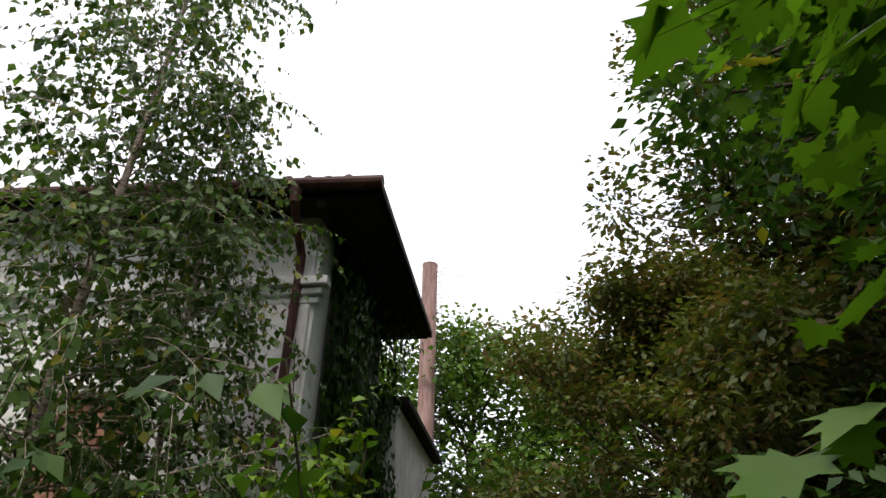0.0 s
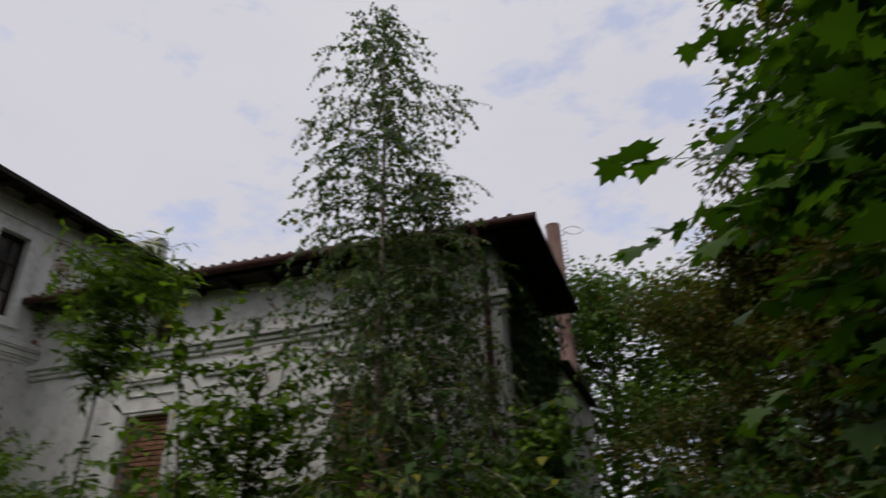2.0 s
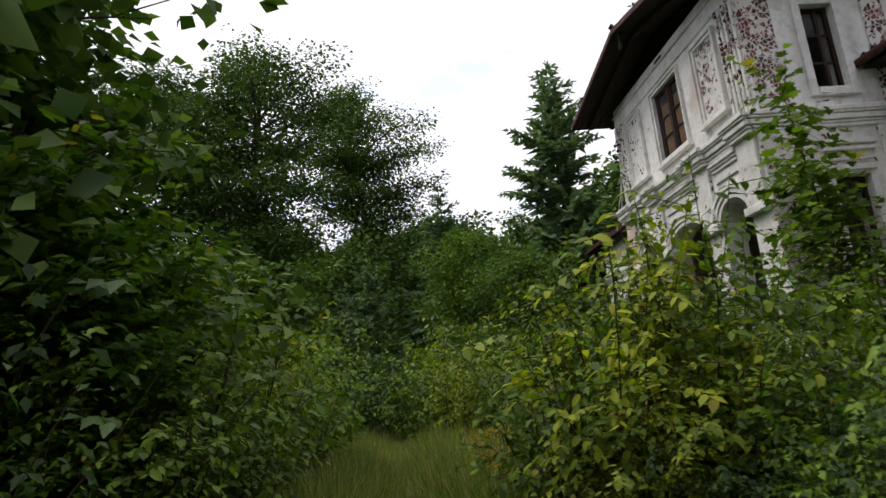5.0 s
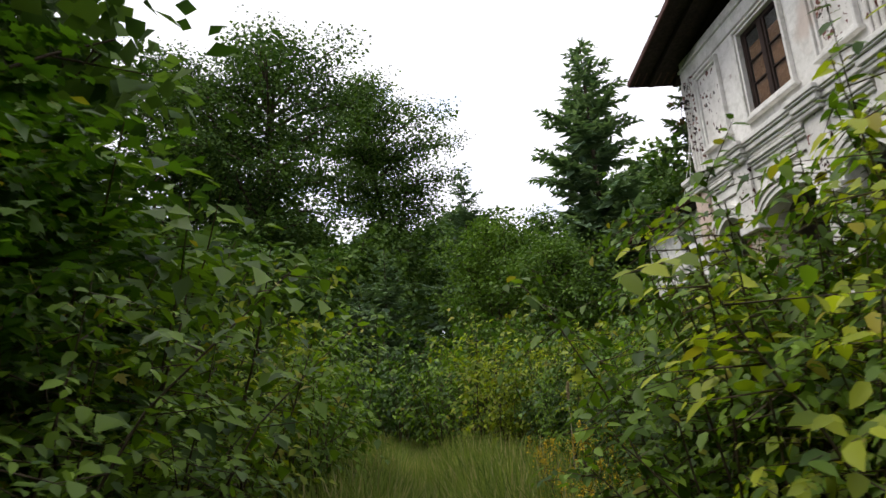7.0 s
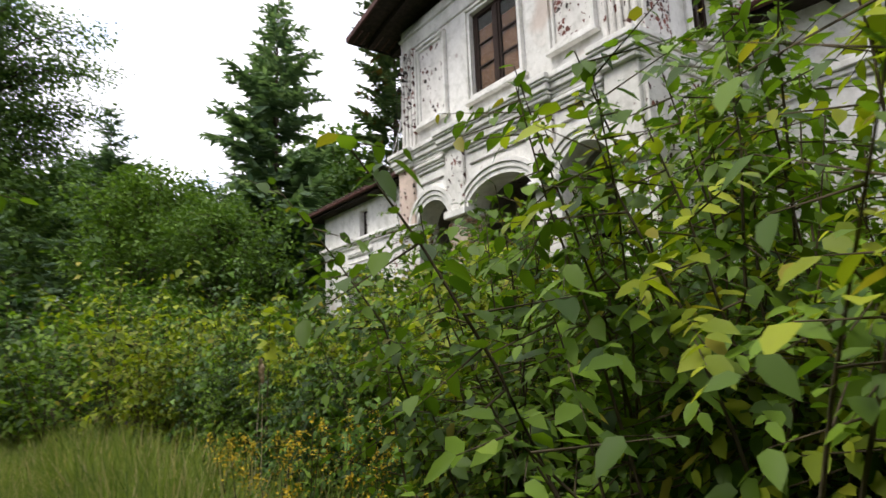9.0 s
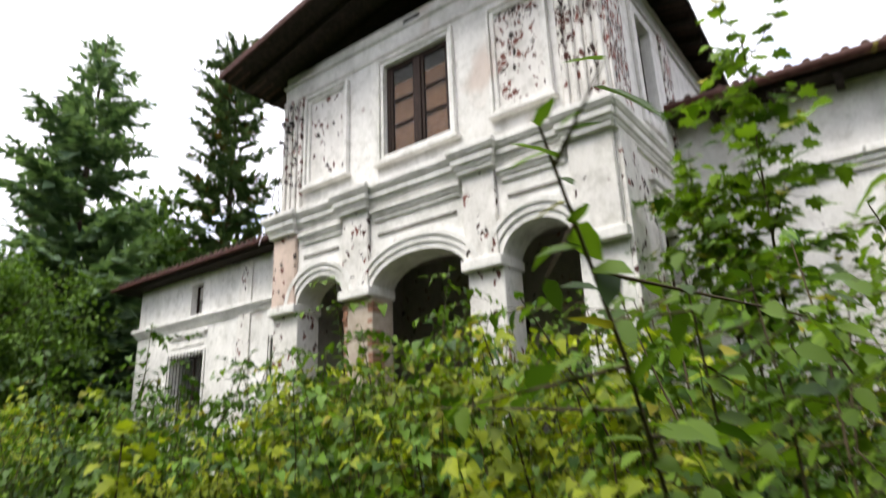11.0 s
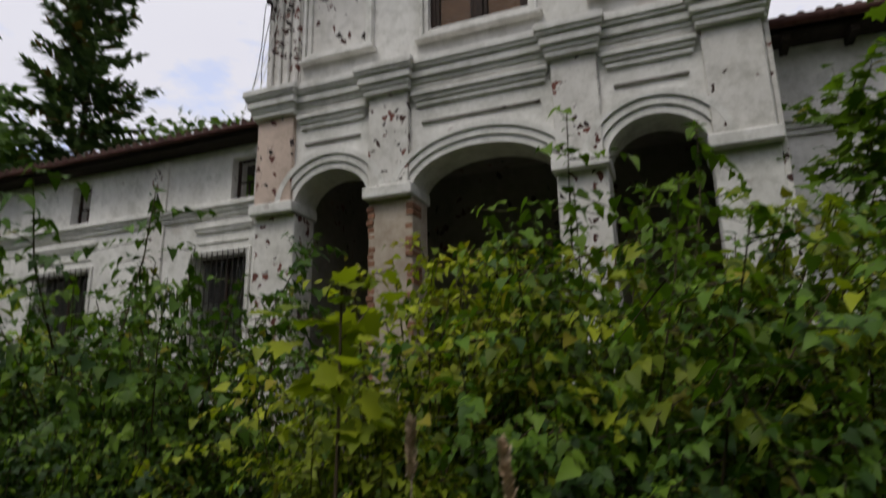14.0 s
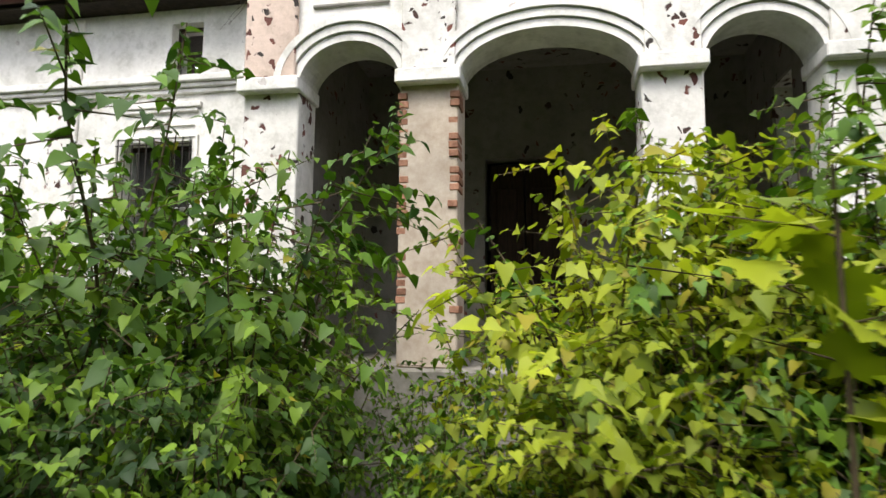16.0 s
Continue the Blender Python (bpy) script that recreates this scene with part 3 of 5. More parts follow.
def fluted(x0, x1, n, mat):
    """A corner pilaster with raised flutes."""
    w = (x1 - x0) / n
    base = part("fluted_pilaster", soft_boxes(0.008, (x0, x1, YU - 0.02, YU, 5.302, 7.438)), mat, villa, "fluted corner pilaster, plaster flaking to brick")
    for k in range(n):
        part("flute", soft_boxes(0.016, (x0 + k * w + 0.022, x0 + (k + 1) * w - 0.022, YU - 0.065, YU - 0.018, 5.36, 7.40)), mat, base)


fluted(-12.84, XR + 0.0, 5, M_SPALL)
fluted(XL, -17.36, 4, M_SPALL)
part("corner_pilaster", soft_boxes(0.008, (XR, XR + 0.035, YU + 0.0, YU + 0.56, 5.302, 7.438)), M_BARE, villa, "corner pilaster with large patches of bare brick")
part("corner_pilaster", soft_boxes(0.008, (XR, XR + 0.035, 7.98, 8.35, 5.302, 7.438)), M_BARE, villa)
part("low_corner_pilaster", soft_boxes(0.008, (XR, XR + 0.05, YF, YF + 0.5, FLOOR, 4.95)), M_WORN, villa)
part("low_corner_pilaster", soft_boxes(0.008, (XR, XR + 0.04, 7.72, YW, FLOOR, 4.95)), M_SPALL, villa)


def window_front(x0, x1, z0, z1, y, boarded):
    """A two-leaf window set back in its opening; each leaf has three panes."""
    w = part("window", boxes((x0, x1, y, y + 0.07, z1 - 0.07, z1), (x0, x1, y, y + 0.07, z0, z0 + 0.06), (x0, x0 + 0.06, y, y + 0.07, z0 + 0.06, z1 - 0.07), (x1 - 0.06, x1, y, y + 0.07, z0 + 0.06, z1 - 0.07)), M_FRAME, villa, "two-leaf brown wooden window")
    mid = (x0 + x1) / 2
    part("mullion", soft_boxes(0.008, (mid - 0.055, mid + 0.055, y - 0.015, y + 0.06, z0 + 0.06, z1 - 0.07)), M_FRAME, w)
    step = (z1 - z0 - 0.13) / 3.3
    for a, b in ((x0 + 0.06, mid - 0.055), (mid + 0.055, x1 - 0.06)):
        zz = z0 + 0.06
        part("sash", soft_boxes(0.004, (a, a + 0.045, y + 0.01, y + 0.05, zz, z1 - 0.07), (b - 0.045, b, y + 0.01, y + 0.05, zz, z1 - 0.07)), M_FRAME, w)
        for k in range(1, 3):
            part("glazing_bar", soft_boxes(0.003, (a + 0.045, b - 0.045, y + 0.015, y + 0.045, zz + step * k, zz + step * k + 0.028)), M_FRAME, w)
        for k in range(3):
            top = z1 - 0.08 if k == 2 else zz + step * (k + 1)
            p = part("pane", boxes((a + 0.046, b - 0.046, y + 0.03, y + 0.034, zz + step * k + 0.03, top)), M_GLASS, w)
            p.visible_shadow = False
        if boarded:
            part("board", boxes((a + 0.01, b - 0.01, y + 0.052, y + 0.072, zz, z1 - 0.30)), M_BOARD, w, "orange-brown boards behind the glass")
    return w


part("window_sill", soft_boxes(0.012, (UPW[0] - 0.16, UPW[1] + 0.16, YU - 0.11, YU, UPW[2] - 0.155, UPW[2] - 0.104)), M_PLASTER, villa)
bars(trim(*UPW, 0.10, YU, 0.075), window_front(*UPW, YU + 0.045, True))


def window_side(y0, y1, z0, z1, x, bars):
    w = part("window", boxes((x - 0.07, x, y0, y1, z1 - 0.06, z1), (x - 0.07, x, y0, y1, z0, z0 + 0.06), (x - 0.07, x, y0, y0 + 0.06, z0 + 0.06, z1 - 0.06), (x - 0.07, x, y1 - 0.06, y1, z0 + 0.06, z1 - 0.06)), M_FRAME, villa, "brown wooden window with broken panes")
    mid = y0 + (y1 - y0) * 0.62
    part("mullion", soft_boxes(0.005, (x - 0.06, x - 0.005, mid - 0.03, mid + 0.03, z0 + 0.06, z1 - 0.06)), M_FRAME, w)
    for k in range(1, bars):
        z = z0 + (z1 - z0) * k / bars
        part("glazing_bar", soft_boxes(0.004, (x - 0.05, x - 0.015, y0 + 0.06, y1 - 0.06, z - 0.02, z + 0.02)), M_FRAME, w)
    p = part("pane", boxes((x - 0.036, x - 0.032, y0 + 0.06, y1 - 0.06, z0 + (z1 - z0) * 0.66, z1 - 0.06)), M_GLASS, w)
    p.visible_shadow = False
    return w


def trim_side(y0, y1, z0, z1, w, x, deep):
    return soft_boxes(0.006, (x, x + deep, y0 - w, y0, z0 - w, z1 + w), (x, x + deep, y1, y1 + w, z0 - w, z1 + w), (x, x + deep, y0, y1, z1, z1 + w), (x, x + deep + 0.02, y0, y1, z0 - w, z0))


part("window_trim", trim_side(*SIDEW, 0.14, XR, 0.045), M_PLASTER, villa)
window_side(*SIDEW, XR - 0.10, 3)
part("window_trim", trim_side(*lowwin, 0.10, XR, 0.04), M_PLASTER, villa)
window_side(*lowwin, XR - 0.10, 2)

# roof of the tower: low gable, ridge running back
EZ, PK, EH, EY0, EY1 = 7.86, 8.545, 3.42, 4.93, 11.6
for s in (-1, 1):
    a, b = (CX, EY0, PK), (CX + s * EH, EY0, EZ)
    draw = 0.045 if s > 0 else 0.0
    back = CX + s * EH - draw * (EY1 - EY0)
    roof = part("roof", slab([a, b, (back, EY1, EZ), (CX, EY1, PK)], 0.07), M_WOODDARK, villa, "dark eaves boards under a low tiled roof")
    part("barge_board", slab([(CX, EY0 - 0.035, PK + 0.012), (CX + s * (EH + 0.01), EY0 - 0.035, EZ + 0.012), (CX + s * (EH + 0.01), EY0, EZ + 0.012), (CX, EY0, PK + 0.012)], 0.105), M_GUTTER, roof, "reddish-brown barge board")
    part("rafter", slab([(CX, 5.32, PK - 0.072), (CX + s * (EH - 0.1), 5.32, EZ - 0.05), (CX + s * (EH - 0.1), 5.42, EZ - 0.05), (CX, 5.42, PK - 0.072)], 0.12), M_WOODDARK, roof)
    for k in range(9):
        y = 5.9 + k * 0.62
        ew = EH - draw * (y - EY0)
        part("rafter", slab([(CX + s * (HW - 0.1), y, EZ + 0.02), (CX + s * (ew - 0.04), y, EZ - 0.075), (CX + s * (ew - 0.04), y + 0.1, EZ - 0.075), (CX + s * (HW - 0.1), y + 0.1, EZ + 0.02)], 0.09), M_WOODDARK, roof)
    part("fascia", slab([(b[0] - 0.015, EY0, EZ - 0.004), (b[0] + 0.02, EY0, EZ - 0.004), (back + 0.02, EY1, EZ - 0.004), (back - 0.015, EY1, EZ - 0.004)], 0.096), M_WOODDARK, roof)
    w = 0.16
    n = int((EY1 - EY0) / w)
    one = bmesh.new()
    bmesh.ops.create_cone(one, cap_ends=True, segments=10, radius1=0.046, radius2=0.040, depth=0.40, matrix=Matrix.Rotation(math.pi / 2, 4, "Y"))
    tile_me = bpy.data.meshes.new("roof_tile")
    one.to_mesh(tile_me)
    one.free()
    tile_me.materials.append(M_TILE)
    for k in range(n):
        tl = new("roof_tile", tile_me)
        tl.parent = roof
        tl.matrix_parent_inverse = Matrix.Identity(4)
        tl.matrix_basis = pose(CX + s * (EH - 0.215) - draw * (0.1 + k * w), EY0 + 0.1 + k * w, EZ + 0.005 + 0.006 * math.sin(k * 2.3), 0, s * math.degrees(math.atan2(PK - EZ, EH)), 0)
part("gable_wall", slab([(XL, YU, 7.78), (CX, YU, PK - 0.14), (XR, YU, 7.78), (XR, YU + 0.3, 7.78), (CX, YU + 0.3, PK - 0.14), (XL, YU + 0.3, 7.78)], 0.02), M_WOODDARK, villa, "dark boarded gable under the eaves")
post = rod(bmesh.new(), (CX, 5.06, PK - 0.05), (CX, 5.06, PK - 0.42), 0.045)
bmesh.ops.create_uvsphere(post, u_segments=10, v_segments=8, radius=0.06, matrix=Matrix.Translation((CX, 5.06, PK - 0.44)))
part("pendant_post", post, M_WOODDARK, villa, "turned wooden pendant under the gable")
part("finial", rod(bmesh.new(), (CX, EY0 + 0.1, PK), (CX, EY0 - 0.05, PK + 0.09), 0.05, 0.06), M_TILE, villa, "ridge tile end")

# right wing
RW0, RW1 = XR, -3.85
mezR = (-9.80, -9.33, 4.98, 5.66)
brick_holes = [(-6.30, -5.37, 1.9, 3.90), (-9.95, -9.10, 1.9, 3.88)]
part("wall", holed(RW0, RW1, -0.2, 6.02, [mezR, *brick_holes], lambda u, d, z: (u, YW + d, z), 0.4), M_PLASTER, villa, "white wing wall with damp streaks")
part("wall", boxes((RW1 - 0.4, RW1, YW + 0.4, 10.7, -0.2, 5.7)), M_GREY, villa, "grey end wall under ivy")
part("wall", boxes((RW0, RW1, 10.7, 11.0, -0.2, 5.7)), M_GREY, villa)
for z0, z1, p in ((4.70, 4.77, 0.05), (4.775, 4.85, 0.09), (4.855, 4.95, 0.14)):
    part("wing_cornice", soft_boxes(0.012, (RW0, RW1 + p, YW - p, YW, z0, z1)), M_PLASTER, villa)
for x0, x1 in ((-10.1, -9.0), (-6.5, -5.2), (-8.6, -7.6)):
    part("frieze_moulding", soft_boxes(0.01, (x0, x1, YW - 0.07, YW, 4.42, 4.50), (x0 + 0.05, x1 - 0.05, YW - 0.045, YW, 4.36, 4.415), (x0 + 0.1, x1 - 0.1, YW - 0.03, YW, 4.18, 4.21)), M_PLASTER, villa)
part("pilaster", soft_boxes(0.01, (-7.55, -7.15, YW - 0.05, YW, 0, 4.69), (-7.55, -7.15, YW - 0.05, YW, 4.96, 6.0)), M_WORN, villa)
part("pilaster", soft_boxes(0.01, (-4.4, -3.88, YW - 0.06, YW, 0, 4.69), (-4.4, -3.88, YW - 0.06, YW, 4.96, 5.8)), M_WORN, villa)


def mezz(x0, x1, z0, z1):
    w = part("window", boxes((x0, x1, YW + 0.16, YW + 0.2, z1 - 0.05, z1), (x0, x1, YW + 0.16, YW + 0.2, z0, z0 + 0.05), (x0, x0 + 0.05, YW + 0.16, YW + 0.2, z0 + 0.05, z1 - 0.05), (x1 - 0.05, x1, YW + 0.16, YW + 0.2, z0 + 0.05, z1 - 0.05)), M_FRAME, villa, "small dark attic window without glass")
    part("glazing_bar", boxes(((x0 + x1) / 2 - 0.015, (x0 + x1) / 2 + 0.015, YW + 0.165, YW + 0.195, z0 + 0.05, z0 + (z1 - z0) * 0.45), (x0 + 0.05, x1 - 0.05, YW + 0.165, YW + 0.195, z0 + (z1 - z0) * 0.45, z0 + (z1 - z0) * 0.49)), M_FRAME, w)


mezz(*mezR)
part("attic_floor", boxes((RW0, RW1 - 0.4, YW + 0.4, 10.7, 4.6, 4.75)), M_GREY, villa)

# right wing roof, sagging towards its hipped end
ex0, ex1, ey = XR + 0.02, -3.18, 7.70
zl, zr = 6.07, 5.77
ridge_y, ridge_z = 12.0, 7.35
back_y, mid_y, mid_z = 11.3, 9.5, 6.62
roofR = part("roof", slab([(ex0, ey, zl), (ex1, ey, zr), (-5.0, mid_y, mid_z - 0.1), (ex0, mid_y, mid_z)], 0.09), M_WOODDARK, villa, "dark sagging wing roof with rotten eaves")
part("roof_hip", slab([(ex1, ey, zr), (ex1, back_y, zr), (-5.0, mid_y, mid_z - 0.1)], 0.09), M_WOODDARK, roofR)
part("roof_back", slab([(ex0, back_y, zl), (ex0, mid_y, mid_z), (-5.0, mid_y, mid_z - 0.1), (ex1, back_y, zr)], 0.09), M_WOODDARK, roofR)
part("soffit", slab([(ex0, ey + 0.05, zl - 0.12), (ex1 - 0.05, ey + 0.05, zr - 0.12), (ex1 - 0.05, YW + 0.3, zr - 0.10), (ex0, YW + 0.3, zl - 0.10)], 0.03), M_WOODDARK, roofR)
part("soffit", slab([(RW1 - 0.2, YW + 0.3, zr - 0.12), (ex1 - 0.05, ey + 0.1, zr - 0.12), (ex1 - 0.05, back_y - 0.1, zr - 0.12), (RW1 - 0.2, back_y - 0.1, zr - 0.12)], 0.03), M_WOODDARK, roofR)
gut = bmesh.new()
rod(gut, (ex0, ey - 0.05, zl - 0.05), (ex1 + 0.02, ey - 0.05, zr - 0.05), 0.065, sides=12)
part("gutter", gut, M_GUTTER, roofR, "rusty red gutter")
dp = bmesh.new()
rod(dp, (-4.0, ey - 0.05, zr - 0.06), (-4.0, ey - 0.05, zr - 0.24), 0.06, 0.045, 10)
rod(dp, (-4.0, ey - 0.05, zr - 0.22), (-4.0, YW - 0.12, zr - 0.6), 0.042, sides=10)
rod(dp, (-4.0, YW - 0.12, zr - 0.58), (-4.0, YW - 0.12, 0.1), 0.042, sides=10)
part("downpipe", dp, M_GUTTER, roofR, "rusty red downpipe")
for k in range(12):
    x = ex0 + 0.5 + k * 0.72
    z = zl + (zr - zl) * (x - ex0) / (ex1 - ex0)
    part("bracket", slab([(x, ey + 0.06, z - 0.155), (x + 0.09, ey + 0.06, z - 0.155), (x + 0.09, YW, z - 0.155), (x, YW, z - 0.155)], 0.09), M_WOODDARK, roofR)
for k in range(44):
    x = ex0 + 0.12 + k * 0.2
    z = zl + (zr - zl) * (x - ex0) / (ex1 - ex0)
    tl = new("roof_tile", tile_me)
    tl.parent = roofR
    tl.matrix_parent_inverse = Matrix.Identity(4)
    tl.matrix_basis = pose(x, ey + 0.18, z - 0.008 + 0.008 * math.sin(k * 1.9), -17, 0, 0) @ pose(0, 0, 0, 0, 0, 90)

# annex behind the wing's end
annex = part("annex_wall", soft_boxes(0.02, (-6.4, -3.56, 11.02, 14.5, -0.2, 4.62)), M_PLASTER, villa, "white rear annex")
part("annex_roof", slab([(-6.6, 11.0, 4.98), (-3.42, 11.0, 4.72), (-3.42, 14.7, 4.72), (-6.6, 14.7, 4.98)], 0.08), M_WOODDARK, annex)

# left wing
LW0, LW1 = -26.6, XL
mezL = (-20.34, -19.85, 5.05, 5.84)
grl = (-21.03, -19.92, 2.45, 4.10)
mezL2, grl2 = (-24.2, -23.7, 5.05, 5.84), (-24.9, -23.5, 2.45, 4.10)
part("wall", holed(LW0, LW1, -0.2, 6.05, [mezL, grl, mezL2, grl2], lambda u, d, z: (u, YW + d, z), 0.4), M_PLASTER, villa, "white wing wall with a barred window")
part("wall", boxes((LW0, LW0 + 0.4, YW + 0.4, 15.5, -0.2, 6.0)), M_PLASTER, villa)
part("wall", boxes((LW0, LW1, 15.5, 15.8, -0.2, 6.0)), M_PLASTER, villa)
for z0, z1, p in ((4.78, 4.85, 0.05), (4.855, 4.92, 0.09), (4.925, 5.02, 0.14)):
    part("wing_cornice", soft_boxes(0.012, (LW0 - p, LW1, YW - p, YW, z0, z1)), M_PLASTER, villa)
for x0, x1 in ((-21.05, -19.8), (-25.0, -23.4)):
    part("frieze_moulding", soft_boxes(0.01, (x0, x1, YW - 0.07, YW, 4.58, 4.66), (x0 + 0.05, x1 - 0.05, YW - 0.045, YW, 4.52, 4.575), (x0 + 0.1, x1 - 0.1, YW - 0.03, YW, 4.32, 4.35)), M_PLASTER, villa)
part("pilaster", soft_boxes(0.01, (-22.2, -21.75, YW - 0.05, YW, 0, 4.77), (-22.2, -21.75, YW - 0.05, YW, 5.03, 6.0)), M_WORN, villa)
mezz(*mezL)
mezz(*mezL2)
for g in (grl, grl2):
    w = part("window", boxes((g[0], g[1], YW + 0.2, YW + 0.25, g[3] - 0.06, g[3]), (g[0], g[1], YW + 0.2, YW + 0.25, g[2], g[2] + 0.06), ((g[0] + g[1]) / 2 - 0.03, (g[0] + g[1]) / 2 + 0.03, YW + 0.2, YW + 0.25, g[2] + 0.06, g[3] - 0.06)), M_FRAME, villa, "barred window")
    bars(trim(*g, 0.09, YW, 0.045), w)
    p = part("pane", boxes((g[0] + 0.02, g[1] - 0.02, YW + 0.23, YW + 0.234, g[2] + 0.06, g[3] - 0.06)), M_GLASS, w)
    p.visible_shadow = False
    n = 11
    for k in range(n):
        x = g[0] + (g[1] - g[0]) * k / (n - 1)
        part("bar", rod(bmesh.new(), (x, YW - 0.07, g[2] - 0.05), (x, YW - 0.07, g[3] + 0.05), 0.009, sides=6), M_IRON, w)
    for z in (g[2] + 0.05, (g[2] + g[3]) / 2, g[3] - 0.05):
        part("bar", rod(bmesh.new(), (g[0] - 0.03, YW - 0.085, z), (g[1] + 0.03, YW - 0.085, z), 0.009, sides=6), M_IRON, w)
part("attic_floor", boxes((LW0 + 0.4, LW1, YW + 0.4, 15.4, 4.6, 4.75)), M_GREY, villa)
lx0, lx1, lz = -27.3, XL - 0.02, 6.20
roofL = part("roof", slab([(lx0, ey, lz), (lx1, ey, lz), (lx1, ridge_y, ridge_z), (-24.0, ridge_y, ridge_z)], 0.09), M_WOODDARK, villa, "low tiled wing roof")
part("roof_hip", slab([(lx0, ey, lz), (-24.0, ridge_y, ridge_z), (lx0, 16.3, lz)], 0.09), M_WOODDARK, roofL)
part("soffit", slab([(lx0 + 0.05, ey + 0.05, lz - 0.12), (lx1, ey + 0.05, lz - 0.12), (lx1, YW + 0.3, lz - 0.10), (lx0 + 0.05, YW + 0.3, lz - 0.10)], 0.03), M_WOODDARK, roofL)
part("gutter", rod(bmesh.new(), (lx0, ey - 0.04, lz - 0.06), (lx1, ey - 0.04, lz - 0.06), 0.05, sides=10), M_GUTTER, roofL)
for k in range(46):
    tl = new("roof_tile", tile_me)
    tl.parent = roofL
    tl.matrix_parent_inverse = Matrix.Identity(4)
    tl.matrix_basis = pose(lx1 - 0.12 - k * 0.2, ey + 0.18, lz + 0.004 + 0.008 * math.sin(k * 1.7), -17, 0, 0) @ pose(0, 0, 0, 0, 0, 90)

# steel chimney stack with climbing irons
stack = new("chimney_stack")
stack.location = (-5.35, 25.24, 0)
tagged(stack, "tall rusty steel chimney with climbing irons", "chimney")
sx, sy, st_ = -5.35, 25.24, 14.82
part("pipe", rod(bmesh.new(), (sx, sy, -0.3), (sx, sy, st_), 0.31, sides=32), M_RUST, stack)
bm = bmesh.new()
rod(bm, (sx, sy, st_ - 0.02), (sx, sy, st_ + 0.03), 0.325, sides=32)
part("rim", bm, M_RUST, stack)


def loop_of(pts, r, closed=False):
    bm = bmesh.new()
    for a, b in zip(pts, pts[1:] + ([pts[0]] if closed else [])):
        rod(bm, a, b, r, sides=6)
    return bm


for k in range(24):
    z = st_ - 0.85 - k * 0.34
    if z > 1:
        part("rung", loop_of([(sx + 0.28, sy - 0.1, z), (sx + 0.52, sy - 0.1, z), (sx + 0.52, sy - 0.1, z - 0.2), (sx + 0.28, sy - 0.1, z - 0.2)], 0.013), M_IRON, stack)
part("hoop", loop_of([(sx + 0.88 - 0.38 * math.cos(a), sy - 0.1 - 0.38 * math.sin(a), st_ - 0.42 + 0.06 * math.cos(a)) for a in np.linspace(0, 2 * math.pi, 25)[:-1]], 0.013, True), M_IRON, stack)
part("hoop_bracket", loop_of([(sx + 0.29, sy - 0.1, st_ - 0.36), (sx + 0.5, sy - 0.1, st_ - 0.32), (sx + 0.5, sy - 0.1, st_ - 0.55), (sx + 0.29, sy - 0.1, st_ - 0.58)], 0.013), M_IRON, stack)

# bricked-up windows of the right wing, brick by brick
brick_bm = soft_boxes(0.006, (-0.115, 0.115, -0.05, 0.05, -0.031, 0.031))
brick_me = bpy.data.meshes.new("brick")
brick_bm.to_mesh(brick_me)
brick_bm.free()
brick_me.materials.append(M_BRICK)
rngb = random.Random(4)
for h in brick_holes:
    fill = part("brick_infill", boxes((h[0], h[1], YW + 0.13, YW + 0.33, h[2], h[3])), M_MORTAR, villa, "window walled up with bare red brick")
    bars(trim(*h, 0.09, YW, 0.045), fill)
    for r in range(int((h[3] - 2.55) / 0.075)):
        z = h[3] - 0.04 - r * 0.075
        x = h[0] + (0.12 if r % 2 else 0.0)
        while x < h[1] - 0.1:
            b = new("brick", brick_me)
            b.parent = fill
            b.matrix_basis = pose(min(max(x + 0.12, h[0] + 0.117), h[1] - 0.117), YW + 0.12 + rngb.uniform(-0.012, 0.006), z, 0, rngb.uniform(-1, 1), 0)
            x += 0.245

# broken brick edges of the bare pier
for a in (PIERS[1][0] + 0.035, PIERS[1][1] - 0.035):
    for r in range(26):
        if rngb.random() < 0.3:
            continue
        b = new("brick", brick_me)
        b.parent = villa
        b.matrix_parent_inverse = Matrix.Translation(-villa.location)
        b.matrix_basis = pose(a + rngb.uniform(-0.012, 0.012), YF + 0.107 + rngb.uniform(-0.012, 0.008), 1.75 + r * 0.076, 0, rngb.uniform(-2, 2), 90) @ Matrix.Diagonal((1, 0.85, 1, 1))


# ---- plants ----
def plant_thing(name, wood, leaf, m_wood, m_leaf, label, category, group="", shapes=None):
    root = new(name)
    tagged(root, label, category, group)
    a = new("stem" if category == "shrub" else "trunk", wood.mesh("stem", m_wood, True))
    a.parent = root
    b = new("foliage", leaf.mesh("foliage", m_leaf))
    b.parent = root
    return root


